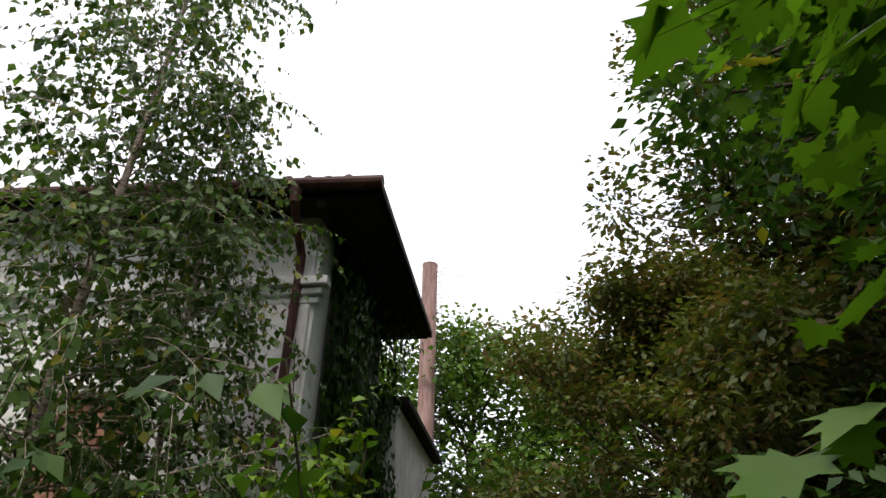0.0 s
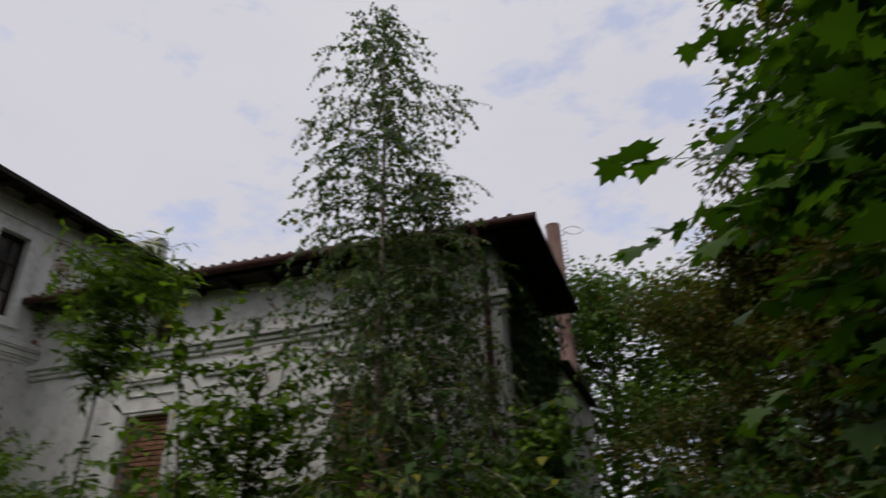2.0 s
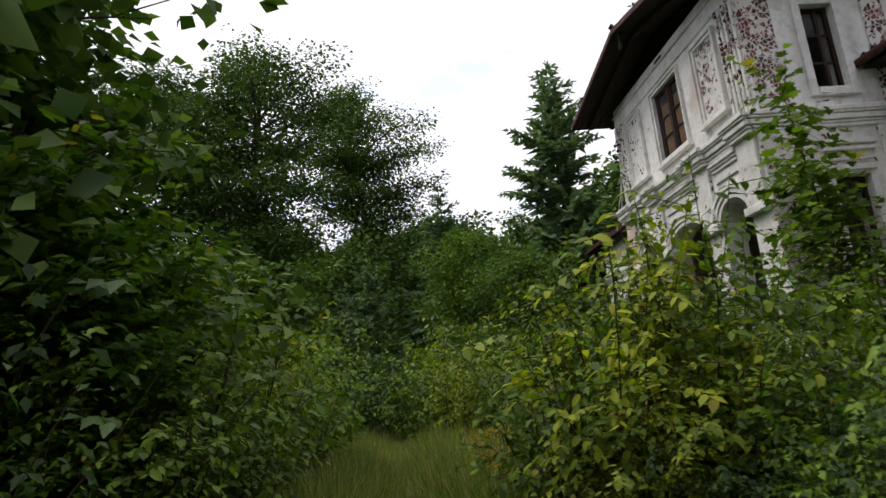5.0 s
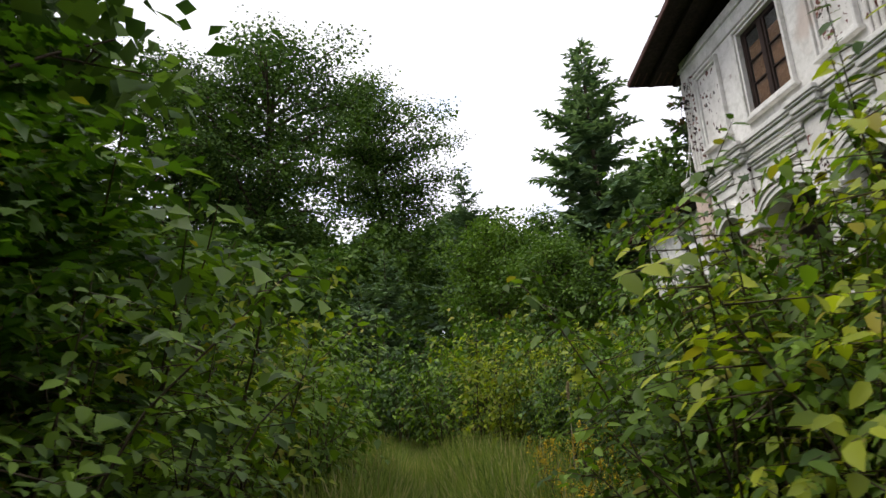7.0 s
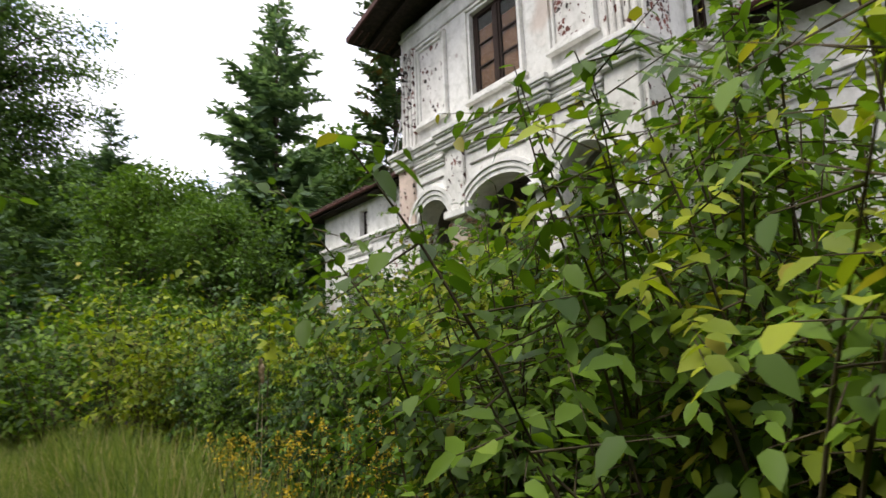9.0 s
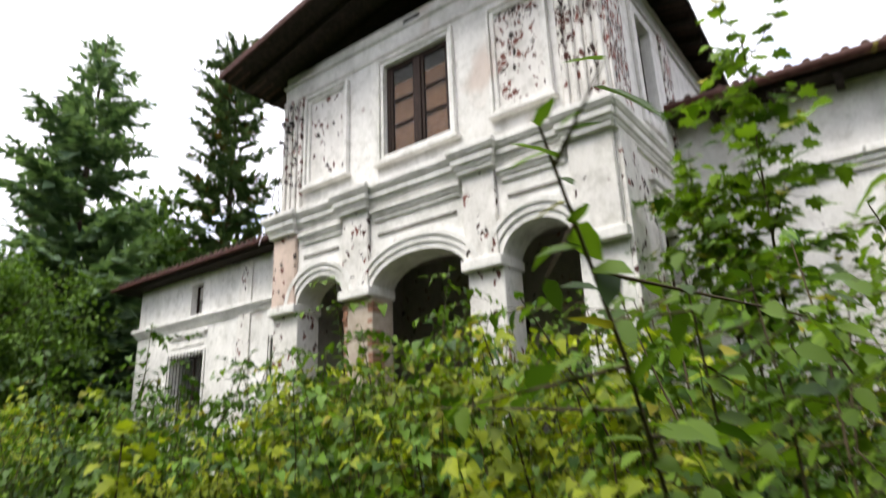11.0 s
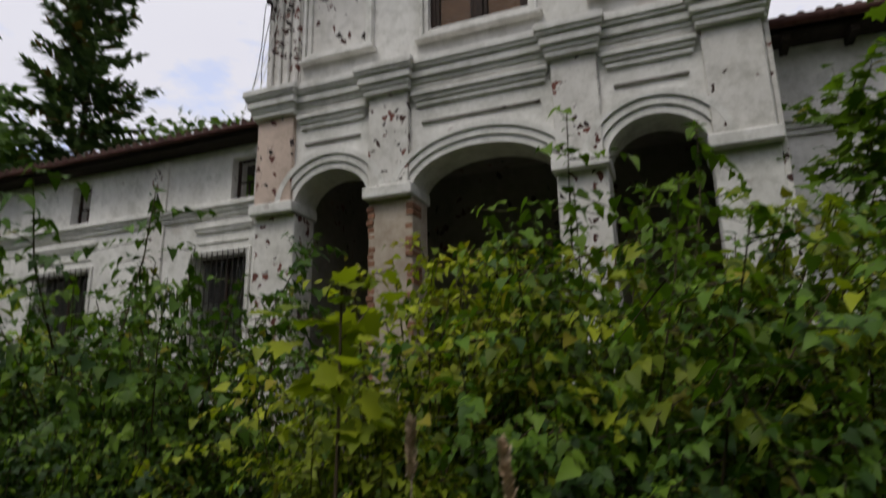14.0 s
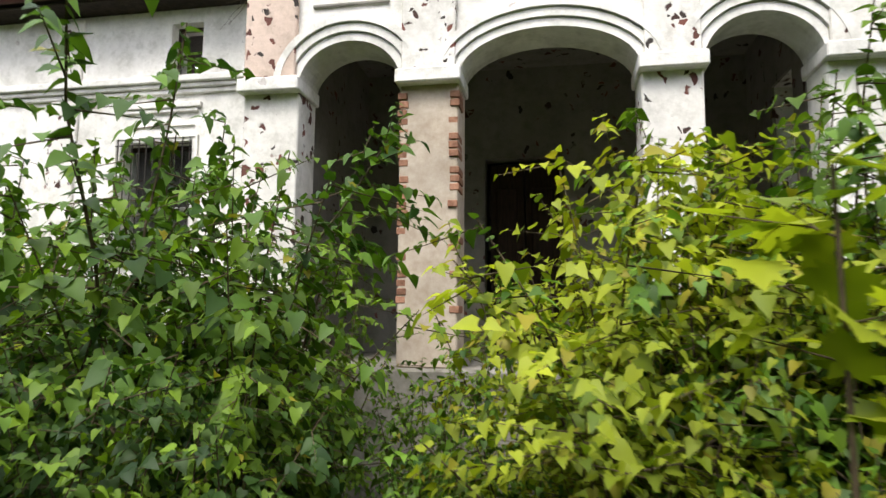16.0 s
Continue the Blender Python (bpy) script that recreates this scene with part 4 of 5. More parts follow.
def make_shrub(seed, h, spread, stems, twigs, shape, size, m_leaf, label, gap=0.05, hang=0.22, bare=False, face=0.2, low=0.26):
    rng = np.random.default_rng(seed)
    wood, leaf, store = Geo(), Geo(), []
    for s in range(stems):
        az = 2 * math.pi * (s + rng.uniform(-0.4, 0.4)) / stems
        lean = rng.uniform(0.02, 1.0) ** 0.7 * spread / h
        way = (math.cos(az) * lean, math.sin(az) * lean, 1)
        length = h * rng.uniform(0.45, 0.94) * (1 + 0.12 * lean)
        pts = bend(rng, rng.normal(0, 0.2, 3) * (1, 1, 0) + (0, 0, -0.08), way, length, 6, droop=0.35 * lean + 0.1, wobble=0.08)
        wood.tube(pts, 0.013, 0.003, 3)
        for k in range(twigs):
            f = low + (1 - low) * (k + rng.uniform(0, 1)) / twigs
            i = min(int(f * 6), 5)
            p = pts[i] + (pts[i + 1] - pts[i]) * (f * 6 - i)
            a2 = rng.uniform(0, 2 * math.pi)
            out = np.array([math.cos(a2), math.sin(a2), 0]) * 0.9 + np.array([math.cos(az), math.sin(az), 0]) * 0.4
            tw = bend(rng, p, out + (0, 0, rng.uniform(-0.1, 0.5)), rng.uniform(0.20, 0.62) * (1.15 - 0.4 * f), 3, droop=0.55, wobble=0.12)
            if not bare:
                wood.tube(tw[::3], 0.004, 0.0012, 3)
            leaves_on(rng, tw, gap, size, store, 0.08, hang, face=face)
        leaves_on(rng, pts[4:], gap * 0.8, size * 0.9, store, 0.0, hang, face=face)
    blades(leaf, shape, *gathered(store))
    return plant_thing("shrub", wood, leaf, M_TWIG, m_leaf, label, "shrub", "garden shrubs")


def make_sapling(seed, h, radius, stems, shape, size, m_leaf, label, bare=0.3, gap=0.06, m_wood=None, name="sapling", droop=0.3, per=16, taper=0.6, r0=0.025):
    rng = np.random.default_rng(seed)
    wood, leaf, store = Geo(), Geo(), []
    for s in range(stems):
        az = rng.uniform(0, 6.28)
        pts = bend(rng, (math.cos(az) * 0.12 * (stems > 1), math.sin(az) * 0.12 * (stems > 1), -0.1), (math.cos(az) * 0.08 * (stems > 1), math.sin(az) * 0.08 * (stems > 1), 1), h * (1 if s == 0 else rng.uniform(0.7, 0.92)), 14, 0, 0.009)
        wood.tube(pts, r0, 0.005, 6)
        n = int(per * h)
        for k in range(n):
            f = bare + (1 - bare) * (k + rng.uniform(0, 1)) / n
            i = min(int(f * 14), 13)
            p = pts[i] + (pts[i + 1] - pts[i]) * (f * 14 - i)
            a2 = k * 2.4 + rng.uniform(-0.5, 0.5)
            prof = (1 - taper * (f - bare) / (1 - bare)) * (0.55 + 0.45 * min(1, (f - bare) * 6))
            tw = bend(rng, p, (math.cos(a2), math.sin(a2), rng.uniform(0.2, 0.9)), radius * prof * rng.uniform(0.55, 1.15), 5, droop, 0.10)
            wood.tube(tw, r0 * 0.28, 0.0015, 3)
            leaves_on(rng, tw, gap, size, store, 0.15, 0.25)
            for q in range(2):
                j = rng.integers(1, 4)
                sub = bend(rng, tw[j], norm(tw[j + 1] - tw[j]) + rng.normal(0, 0.6, 3), radius * prof * rng.uniform(0.25, 0.5), 3, droop, 0.12)
                wood.tube(sub, r0 * 0.15, 0.001, 3)
                leaves_on(rng, sub, gap, size, store, 0.1, 0.3)
        leaves_on(rng, pts[-4:], gap * 0.6, size, store, 0, 0.2)
    blades(leaf, shape, *gathered(store))
    return plant_thing(name, wood, leaf, m_wood or M_TWIG, m_leaf, label, "tree")


def make_birch(seed, h, radius):
    rng = np.random.default_rng(seed)
    wood, leaf, store = Geo(), Geo(), []
    trunk = bend(rng, (0, 0, -0.1), (-0.005, 0.0, 1), h, 18, 0, 0.006)
    wood.tube(trunk, 0.06, 0.006, 8)
    second = bend(rng, (0.75, 0.25, -0.1), (0.0, 0, 1), h * 0.72, 12, 0, 0.008)
    wood.tube(second, 0.045, 0.006, 7)
    for tr, n, hh, rr in ((trunk, 270, h, radius), (second, 230, h * 0.72, radius * 0.8)):
        m = len(tr) - 1
        for k in range(n):
            f = 0.10 + 0.90 * (k + rng.uniform(0, 1)) / n
            i = min(int(f * m), m - 1)
            p = tr[i] + (tr[i + 1] - tr[i]) * (f * m - i)
            a = k * 2.4 + rng.uniform(-0.6, 0.6)
            prof = 0.86 * (1.0 - f) ** 0.62 * (0.85 + 0.15 * math.sin(f * 9)) + 0.08
            br = bend(rng, p, (math.cos(a), math.sin(a), rng.uniform(0.35, 1.0)), rr * prof * rng.uniform(0.6, 1.3), 7, 1.15, 0.10)
            wood.tube(br, 0.012 * (1.15 - f), 0.0015, 4)
            leaves_on(rng, br[2:], 0.05, 0.076, store, 0.0, 0.7, 0.35)
            for q in range(4):
                j = rng.integers(1, 7)
                sub = bend(rng, br[j], norm(br[j] - br[j - 1]) * 0.7 + rng.normal(0, 0.5, 3), rr * prof * rng.uniform(0.2, 0.5) + 0.1, 4, 1.5, 0.10)
                wood.tube(sub, 0.003, 0.001, 3)
                leaves_on(rng, sub, 0.042, 0.073, store, 0.0, 0.8, 0.3)
    blades(leaf, WIDEKITE, *gathered(store))
    return plant_thing("birch", wood, leaf, M_BIRCHBARK, F_BIRCH, "slender birch with drooping leafy twigs", "tree")


def make_tree(seed, h, radius, crown0, limbs, clumps, per, size, m_leaf, label, shape=DIAMOND, spread=0.5, dome=0.6, name="tree", clump=1.0, pad=0.13):
    """A broadleaf tree: trunk, limbs that fork, and leaf clumps at their ends."""
    rng = np.random.default_rng(seed)
    wood, leaf = Geo(), Geo()
    P, A, U, S = [], [], [], []
    trunk = bend(rng, (0, 0, -0.4), (0, 0, 1), h * 0.88, 12, 0, 0.03)
    wood.tube(trunk, h * 0.018, h * 0.004, 8)
    for k in range(limbs):
        f = crown0 + (0.98 - crown0) * (k + rng.uniform(0, 0.8)) / limbs
        i = min(int(f * 12), 11)
        p = trunk[i] + (trunk[i + 1] - trunk[i]) * (f * 12 - i)
        a = k * 2.4 + rng.uniform(-0.5, 0.5)
        g = (f - crown0) / (1 - crown0)
        prof = math.sqrt(max(0.03, 1 - (2 * g ** dome - 1) ** 2)) * rng.uniform(0.7, 1.15) + 0.12
        limb = bend(rng, p, (math.cos(a), math.sin(a), 0.25 + 0.9 * g), radius * prof, 6, 0.15, 0.14)
        wood.tube(limb, h * 0.006, h * 0.0012, 5)
        for c in range(clumps):
            j = rng.integers(2, 7) if c else 6
            off = np.clip(rng.normal(0, 1, 3), -1.5, 1.5) * radius * np.array([0.17, 0.17, 0.10]) * clump
            q = limb[j] + off
            if c % 2 == 0:
                wood.tube(np.array([limb[max(0, j - 1)], q]), h * 0.002, h * 0.0008, 3)
            d = np.clip(rng.normal(0, 1, (per, 3)), -1.6, 1.6) * radius * spread * np.array([0.24, 0.24, pad])
            P.append(q + d)
            A.append(d / (radius * spread * 0.2) + rng.normal(0, 0.5, (per, 3)) + (0, 0, -0.3))
            U.append(np.array([0, 0, 1]) + rng.normal(0, 0.5, (per, 3)) + d * 0.5)
            S.append(size * rng.uniform(0.6, 1.25, per))
    blades(leaf, shape, np.concatenate(P), np.concatenate(A), np.concatenate(U), np.concatenate(S))
    return plant_thing(name, wood, leaf, M_BARK, m_leaf, label, "tree")


def make_spruce(seed, h, radius, bare, m_leaf, label, droop=0.5, ragged=0.15, whorl=0.5, name="spruce", power=0.85):
    rng = np.random.default_rng(seed)
    wood, leaf = Geo(), Geo()
    P, A, U, S = [], [], [], []
    trunk = bend(rng, (0, 0, -0.4), (0, 0, 1), h + 0.4, 16, 0, 0.008)
    wood.tube(trunk, h * 0.013, 0.02, 7)
    n = int(h * (1 - bare) / whorl) + 1
    for k in range(n):
        f = bare + (1 - bare) * k / n
        i = min(int(f * 16), 15)
        p = trunk[i] + (trunk[i + 1] - trunk[i]) * (f * 16 - i)
        prof = (1 - (f - bare) / (1 - bare)) ** power
        for b in range(6):
            if rng.uniform() < ragged:
                continue
            a = b * 1.047 + k * 0.5 + rng.uniform(-0.3, 0.3)
            ln = radius * prof * rng.uniform(1 - 2 * ragged, 1.1) + 0.18
            br = bend(rng, p, (math.cos(a), math.sin(a), 0.15 + 0.5 * f), ln, 6, droop, 0.05)
            wood.tube(br, 0.03 * (1.1 - f), 0.004, 3)
            m = max(4, int(ln / 0.13))
            t = np.linspace(0.12, 1, m)
            idx = t * 6
            ii = np.clip(idx.astype(int), 0, 5)
            pos = br[ii] + (br[ii + 1] - br[ii]) * (idx - ii)[:, None]
            way = norm(br[ii + 1] - br[ii])
            side = norm(np.cross(way, (0, 0, 1)))
            for sgn in (-1, 1, 0):
                P.append(pos + rng.normal(0, 0.03, (m, 3)))
                A.append(way * 0.7 + sgn * side + rng.normal(0, 0.22, (m, 3)) + (0, 0, -0.25 if sgn else 0.1))
                U.append(np.array([0, 0, 1]) + rng.normal(0, 0.35, (m, 3)))
                S.append((0.34 + 0.20 * ln * (1 - t)) * rng.uniform(0.7, 1.3, m))
    blades(leaf, SPRAY, np.concatenate(P), np.concatenate(A), np.concatenate(U), np.concatenate(S))
    return plant_thing(name, wood, leaf, M_BARK, m_leaf, label, "tree")


def put(ob, x, y, turn=0.0, s=1.0, sz=None, z=None):
    ob.location = (x, y, ground_z(x, y) if z is None else z)
    ob.rotation_euler = (0, 0, turn)
    ob.scale = (s, s, sz or s)
    return ob


def again(ob, x, y, turn=0.0, s=1.0, sz=None):
    return put(copy_thing(ob, Matrix.Identity(4)), x, y, turn, s, sz)


# single trees round the house
put(make_birch(3, 8.75, 2.5), -4.86, 6.45, 0.4)
young = put(make_sapling(5, 5.2, 1.8, 4, MAPLE, 0.16, F_MAPLE, "young maple with large bright leaves", 0.12, 0.075, name="maple", per=11, taper=0.2), -0.1, 3.15, 0.5)
broad = put(make_sapling(10, 8.0, 2.5, 4, MAPLE, 0.165, F_MAPLE, "dense maple with large leaves over the path", 0.16, 0.085, name="maple", per=8, taper=0.2, r0=0.045), 1.4, 4.7, 2.0)
again(broad, 2.5, 2.4, 4.0, 1.0)
again(young, -9.9, -3.1, 1.0, 0.8)
again(young, -8.9, -2.9, 3.0, 0.55)
put(make_sapling(6, 5.15, 0.85, 1, LANCE, 0.18, F_SHRUB, "young ash with feathered leaves", 0.70, 0.04, name="ash", per=20, taper=0.1), -7.9, 5.6)
put(make_sapling(7, 5.3, 1.0, 3, MAPLE, 0.15, F_SHRUB, "thin maple saplings beside the tower", 0.34, 0.085, name="maple", per=8, taper=0.35), -11.1, 5.95, 1.0)
bushy = put(make_sapling(8, 3.95, 1.15, 4, LOBED, 0.11, F_SHRUB, "bushy young tree beside the wing", 0.10, 0.06, name="sapling", per=12, taper=0.45), -5.8, 5.25, 2.0)
again(bushy, -8.9, 5.7, 1.0, 0.84)
again(bushy, -8.1, 5.2, 2.6, 0.74)
again(bushy, -10.2, 6.2, 3.0, 0.72)
again(bushy, -7.5, 6.9, 5.0, 0.8)
again(bushy, -3.4, 6.3, 4.0, 0.78)
put(make_sapling(9, 2.1, 0.34, 1, MAPLE, 0.12, F_LIME, "low maple sprout beside the path", 0.74, 0.10, name="maple", per=3, taper=0.2, r0=0.012), -14.4, 1.85, 0.3)
put(make_tree(21, 9.0, 3.0, 0.08, 44, 14, 90, 0.14, F_LINDEN, "linden with brown-tinged drooping leaves", KITE, spread=0.34, clump=0.8, name="linden"), 0.7, 13.6)
put(make_tree(22, 17.5, 4.6, 0.05, 70, 15, 104, 0.19, F_LINDEN, "tall linden with brown-tinged leaves", KITE, spread=0.34, clump=0.8, name="linden"), 6.1, 12.8)

# dark mass on the right, added also to shut out sky light there
shade = put(make_tree(23, 15.0, 4.6, 0.06, 48, 13, 76, 0.19, F_DEEP, "large dark maple added at the garden's edge to shade the path", KITE, spread=0.42, clump=0.8, name="maple"), 5.6, 7.6)
# unseen copy, added only to keep sky light off the path start
again(shade, 6.4, 2.4, 2.0, 1.05)

# far trees, and unseen rows added for shade
dome = put(make_tree(31, 22, 5.8, 0.38, 34, 12, 92, 0.235, F_FAR, "tall broad-crowned tree at the edge of the wood", spread=0.62, clump=0.62, dome=1.25, pad=0.055), -44.5, -9.6, 0.3, 1.10)
again(dome, -57.0, -0.8, 2.0, 1.12)
again(dome, -50.0, -16.0, 4.0, 1.05)
again(dome, -40.0, -22.0, 1.0, 0.9)
near = put(make_tree(32, 14, 5.0, 0.12, 34, 11, 46, 0.27, F_FARLIGHT, "leafy green tree behind the garden"), -4.8, 29.5)
for x, y, r, s in ((-30.0, 20.0, 1.5, 0.98), (-36.0, 27.0, 4.5, 0.9), (-24.0, 26.0, 2.5, 0.9), (0.5, 33, 1, 1.0), (-11.5, 34, 2, 1.1), (6.5, 24, 3, 0.9), (7.5, 16.5, 4, 0.85), (5.5, 19.5, 5.1, 0.75), (-26, 30, 0.4, 0.9), (-34, 24, 5.3, 0.95)):
    again(near, x, y, r, s)
wood_ = put(make_tree(33, 12, 4.6, 0.10, 24, 7, 36, 0.44, F_FAR, "dark tree of the wooded hill, also added unseen as shade"), -62, 8, 0.2)
rngp = np.random.default_rng(77)
for k in range(40):
    x = -44 - 36 * rngp.uniform() ** 0.8
    y = rngp.uniform(-34, 46)
    again(wood_, x, y, rngp.uniform(0, 6.28), rngp.uniform(0.7, 1.1) * (0.8 if x > -55 else 1))
for x, y, r, s in ((-33.0, 19.5, 0.5, 0.88), (-37, 21.5, 1.5, 1.1), (-36, 11.5, 2.5, 0.8), (-40, 17, 5.5, 1.05), (-31.5, 16.0, 1.9, 0.7), (-30, -5.5, 1.1, 0.62), (-33, 3.5, 2.1, 0.6), (-29, 5.2, 0.1, 0.5), (-37, 10, 3.1, 0.75), (-26, -8, 4.2, 0.62), (-38, -3, 4.0, 0.72), (-24, -12, 3.3, 0.75), (-41, 18, 3.9, 0.8), (-30, 20, 3.5, 0.7)):
    again(wood_ if s > 0.6 else near, x, y, r, s)
# rows added out of view behind the path to block low sky light
for x, y, r, s in ((-23, -15, 0.3, 0.85), (-18.5, -13.5, 1.3, 0.75), (-14, -14.5, 2.3, 0.85), (-9.5, -13, 3.3, 0.75), (-5, -12.5, 4.3, 0.85), (-0.5, -11, 5.3, 0.8), (4, -8, 0.8, 0.85), (7, -3.5, 1.8, 0.8), (-16.2, -7.4, 0.9, 0.82), (-12.2, -7.8, 2.9, 0.86), (-8.0, -7.2, 4.9, 0.84), (-4.0, -6.6, 1.4, 0.8), (0.0, -5.6, 3.7, 0.78), (3.6, -3.4, 5.0, 0.7)):
    again(wood_, x, y, r, s)
spr = put(make_spruce(41, 17.0, 6.3, 0.08, F_SPRUCE, "tall blue-green spruce behind the garden", 0.3, 0.24, 0.66), -32.7, 8.9)
again(spr, -37.5, 3.0, 2.0, 0.66)
again(spr, -28.5, -1.0, 1.0, 0.42, 0.40)
again(spr, -30.5, -2.2, 3.0, 0.36)
pine = put(make_spruce(42, 20.5, 3.1, 0.3, F_PINE, "ragged dark pine behind the wing", 0.05, 0.32, 0.55, name="pine", power=0.32), -33.8, 15.5)
again(pine, -45, 12.5, 1.3, 0.9)
again(spr, -15.6, -6.4, 2.3, 0.56)

# shrubs
S_LOBED = [make_shrub(51 + k, 2.5, 1.15, 28, 19, LOBED, 0.074, (F_SHRUB, F_LIME, F_MID, F_DEEP)[k], ("dense green bramble shrub in the garden", "yellow-green shrub overgrown with vine", "dense bramble shrub with green leaves", "low dark green bramble under the shrubs")[k], 0.038) for k in range(4)]
S_OVATE = [make_shrub(61 + k, 2.5, 1.2, 26, 17, OVATE, 0.090, (F_SHRUB, F_DEEP, F_LIME)[k], ("bushy green dogwood with oval leaves", "dark green leafy garden shrub", "light green leafy garden shrub")[k], 0.044) for k in range(3)]
S_FAR = [make_shrub(71 + k, 2.5, 1.2, 22, 15, KITE, 0.108, (F_SHRUB, F_DEEP, F_LIME)[k], ("overgrown bushy green garden shrub", "overgrown dark green garden shrub", "overgrown light green garden shrub")[k], 0.058, bare=True) for k in range(3)]
for k, ob in enumerate(S_LOBED + S_OVATE + S_FAR):
    put(ob, -20.5 - k * 0.9, 3.0 + (k % 3) * 1.3, k)
LOB, OVA, FAR = S_LOBED, S_OVATE, S_FAR
NEAR = put(make_shrub(91, 2.5, 1.2, 18, 13, OVATE, 0.105, F_SHRUB, "arching dogwood with large oval leaves beside the path", 0.06, 0.25, face=0.12), -8.6, 2.35, 1.0, 0.9)
rngs = np.random.default_rng(9)
SPOTS = [
    # in front of the right wing and beside the path at its start
    (OVA[0], -4.3, 3.4, 0.80), (OVA[1], -3.3, 4.9, 0.95), (LOB[0], -6.3, 4.1, 0.88), (OVA[0], -5.2, 2.6, 0.70), (FAR[1], -4.6, 6.2, 1.1), (FAR[0], -6.6, 6.6, 1.15), (LOB[0], -8.3, 6.9, 1.1),
    (OVA[0], -7.3, 2.9, 0.82), (OVA[2], -8.6, 2.0, 1.08), (LOB[0], -7.6, 4.2, 0.95), (OVA[0], -9.3, 4.9, 1.0), (LOB[1], -9.9, 6.3, 1.05), (FAR[1], -2.3, 4.6, 0.85), (FAR[1], -1.6, 6.5, 1.1), (FAR[1], -0.3, 5.2, 1.0), (FAR[1], -2.6, 8.6, 1.2), (FAR[1], -1.2, 9.8, 1.3),
    (OVA[0], -3.6, 2.5, 0.62), (LOB[0], -6.2, 1.9, 0.55), (FAR[1], 0.9, 3.6, 1.0), (FAR[1], 0.6, 7.5, 1.2),
    (FAR[1], 0.4, 9.6, 1.6), (FAR[1], -1.0, 11.8, 1.7), (FAR[1], 1.9, 8.2, 1.6), (FAR[1], 1.6, 11.6, 1.9),
    (FAR[1], -5.7, 6.5, 1.3), (FAR[0], -4.3, 5.4, 1.2), (FAR[1], -3.1, 6.4, 1.3), (FAR[1], -7.2, 6.5, 1.3), (FAR[0], -6.4, 5.4, 1.15), (FAR[1], -2.6, 5.6, 1.1),
    # along the path towards the tower
    (NEAR, -8.95, 1.4, 0.94), (LOB[3], -7.4, 2.2, 0.6), (LOB[3], -5.6, 1.9, 0.5), (LOB[3], -6.4, 2.9, 0.75), (LOB[3], -3.9, 3.2, 0.7),
    (OVA[0], -9.5, 1.85, 0.98), (OVA[0], -9.4, 2.7, 1.25), (OVA[0], -10.4, 1.9, 0.95), (OVA[2], -8.0, 1.55, 0.62), (LOB[2], -10.6, 3.0, 1.0), (LOB[1], -11.4, 2.5, 0.92), (LOB[0], -11.4, 3.6, 0.95), (LOB[2], -10.4, 4.4, 0.95),
    # in front of the loggia
    (LOB[3], -16.4, 2.45, 0.62), (LOB[3], -17.3, 2.2, 0.6), (LOB[3], -13.3, 2.3, 0.62), (LOB[3], -18.3, 2.5, 0.75),
    (LOB[2], -12.3, 2.5, 0.9), (LOB[1], -12.7, 3.3, 0.98), (LOB[0], -13.5, 2.85, 0.9), (LOB[0], -13.6, 3.8, 1.1), (LOB[2], -14.0, 2.85, 0.9), (LOB[1], -14.55, 3.2, 0.95), (LOB[1], -14.65, 2.7, 0.66), (LOB[0], -16.6, 3.1, 0.86), (LOB[2], -17.1, 3.6, 1.2), 
    (LOB[2], -17.4, 2.6, 0.95), (LOB[2], -17.9, 3.9, 0.98), (OVA[2], -18.8, 3.2, 0.68), (LOB[0], -20.2, 3.4, 0.72), (LOB[2], -18.7, 4.8, 0.86), (LOB[1], -19.6, 4.4, 1.02), (LOB[0], -15.7, 4.7, 0.5), (FAR[0], -19.4, 6.0, 1.15), (LOB[0], -21.4, 5.5, 1.1), (LOB[1], -22.6, 4.2, 1.15), (FAR[2], -24.5, 5.8, 1.5), (LOB[0], -14.2, 4.9, 0.7), (LOB[2], -12.4, 4.8, 0.9), (OVA[0], -11.8, 4.4, 0.8), (LOB[0], -16.9, 5.0, 0.8),
    (LOB[2], -15.45, 3.3, 0.6), (LOB[0], -13.0, 2.1, 0.52), (LOB[2], -14.0, 2.1, 0.52), (LOB[0], -16.4, 2.1, 0.55),
    # far side of the path
    (OVA[0], -8.8, -2.3, 1.0), (OVA[0], -9.7, -2.0, 0.95), (FAR[0], -10.4, -3.1, 1.75), (FAR[0], -11.7, -2.8, 1.75), (FAR[2], -13.2, -2.4, 1.35), (FAR[0], -15.0, -2.2, 1.4), (FAR[0], -16.8, -2.6, 1.35), (FAR[1], -12.5, -4.6, 1.8), (FAR[1], -9.0, -4.0, 1.7), (FAR[1], -15.5, -4.8, 1.7), (FAR[0], -18.8, -2.8, 1.5), (FAR[1], -7.6, -3.0, 1.1), (FAR[1], -6.4, -4.2, 1.3),
    # at the end of the path
    (FAR[2], -19.5, 1.9, 1.5), (FAR[0], -21.5, 0.6, 1.4), (FAR[1], -23.0, -0.8, 1.5), (FAR[0], -21.0, -2.5, 1.6), (FAR[1], -24.5, 1.5, 1.8), (FAR[1], -26.0, -2.5, 1.9), (FAR[0], -26.5, 3.8, 1.7), (FAR[2], -18.6, 1.9, 0.95), (LOB[1], -14.2, 3.6, 1.04), (LOB[1], -14.6, 4.1, 0.85), (LOB[2], -13.1, 3.9, 1.03),
]
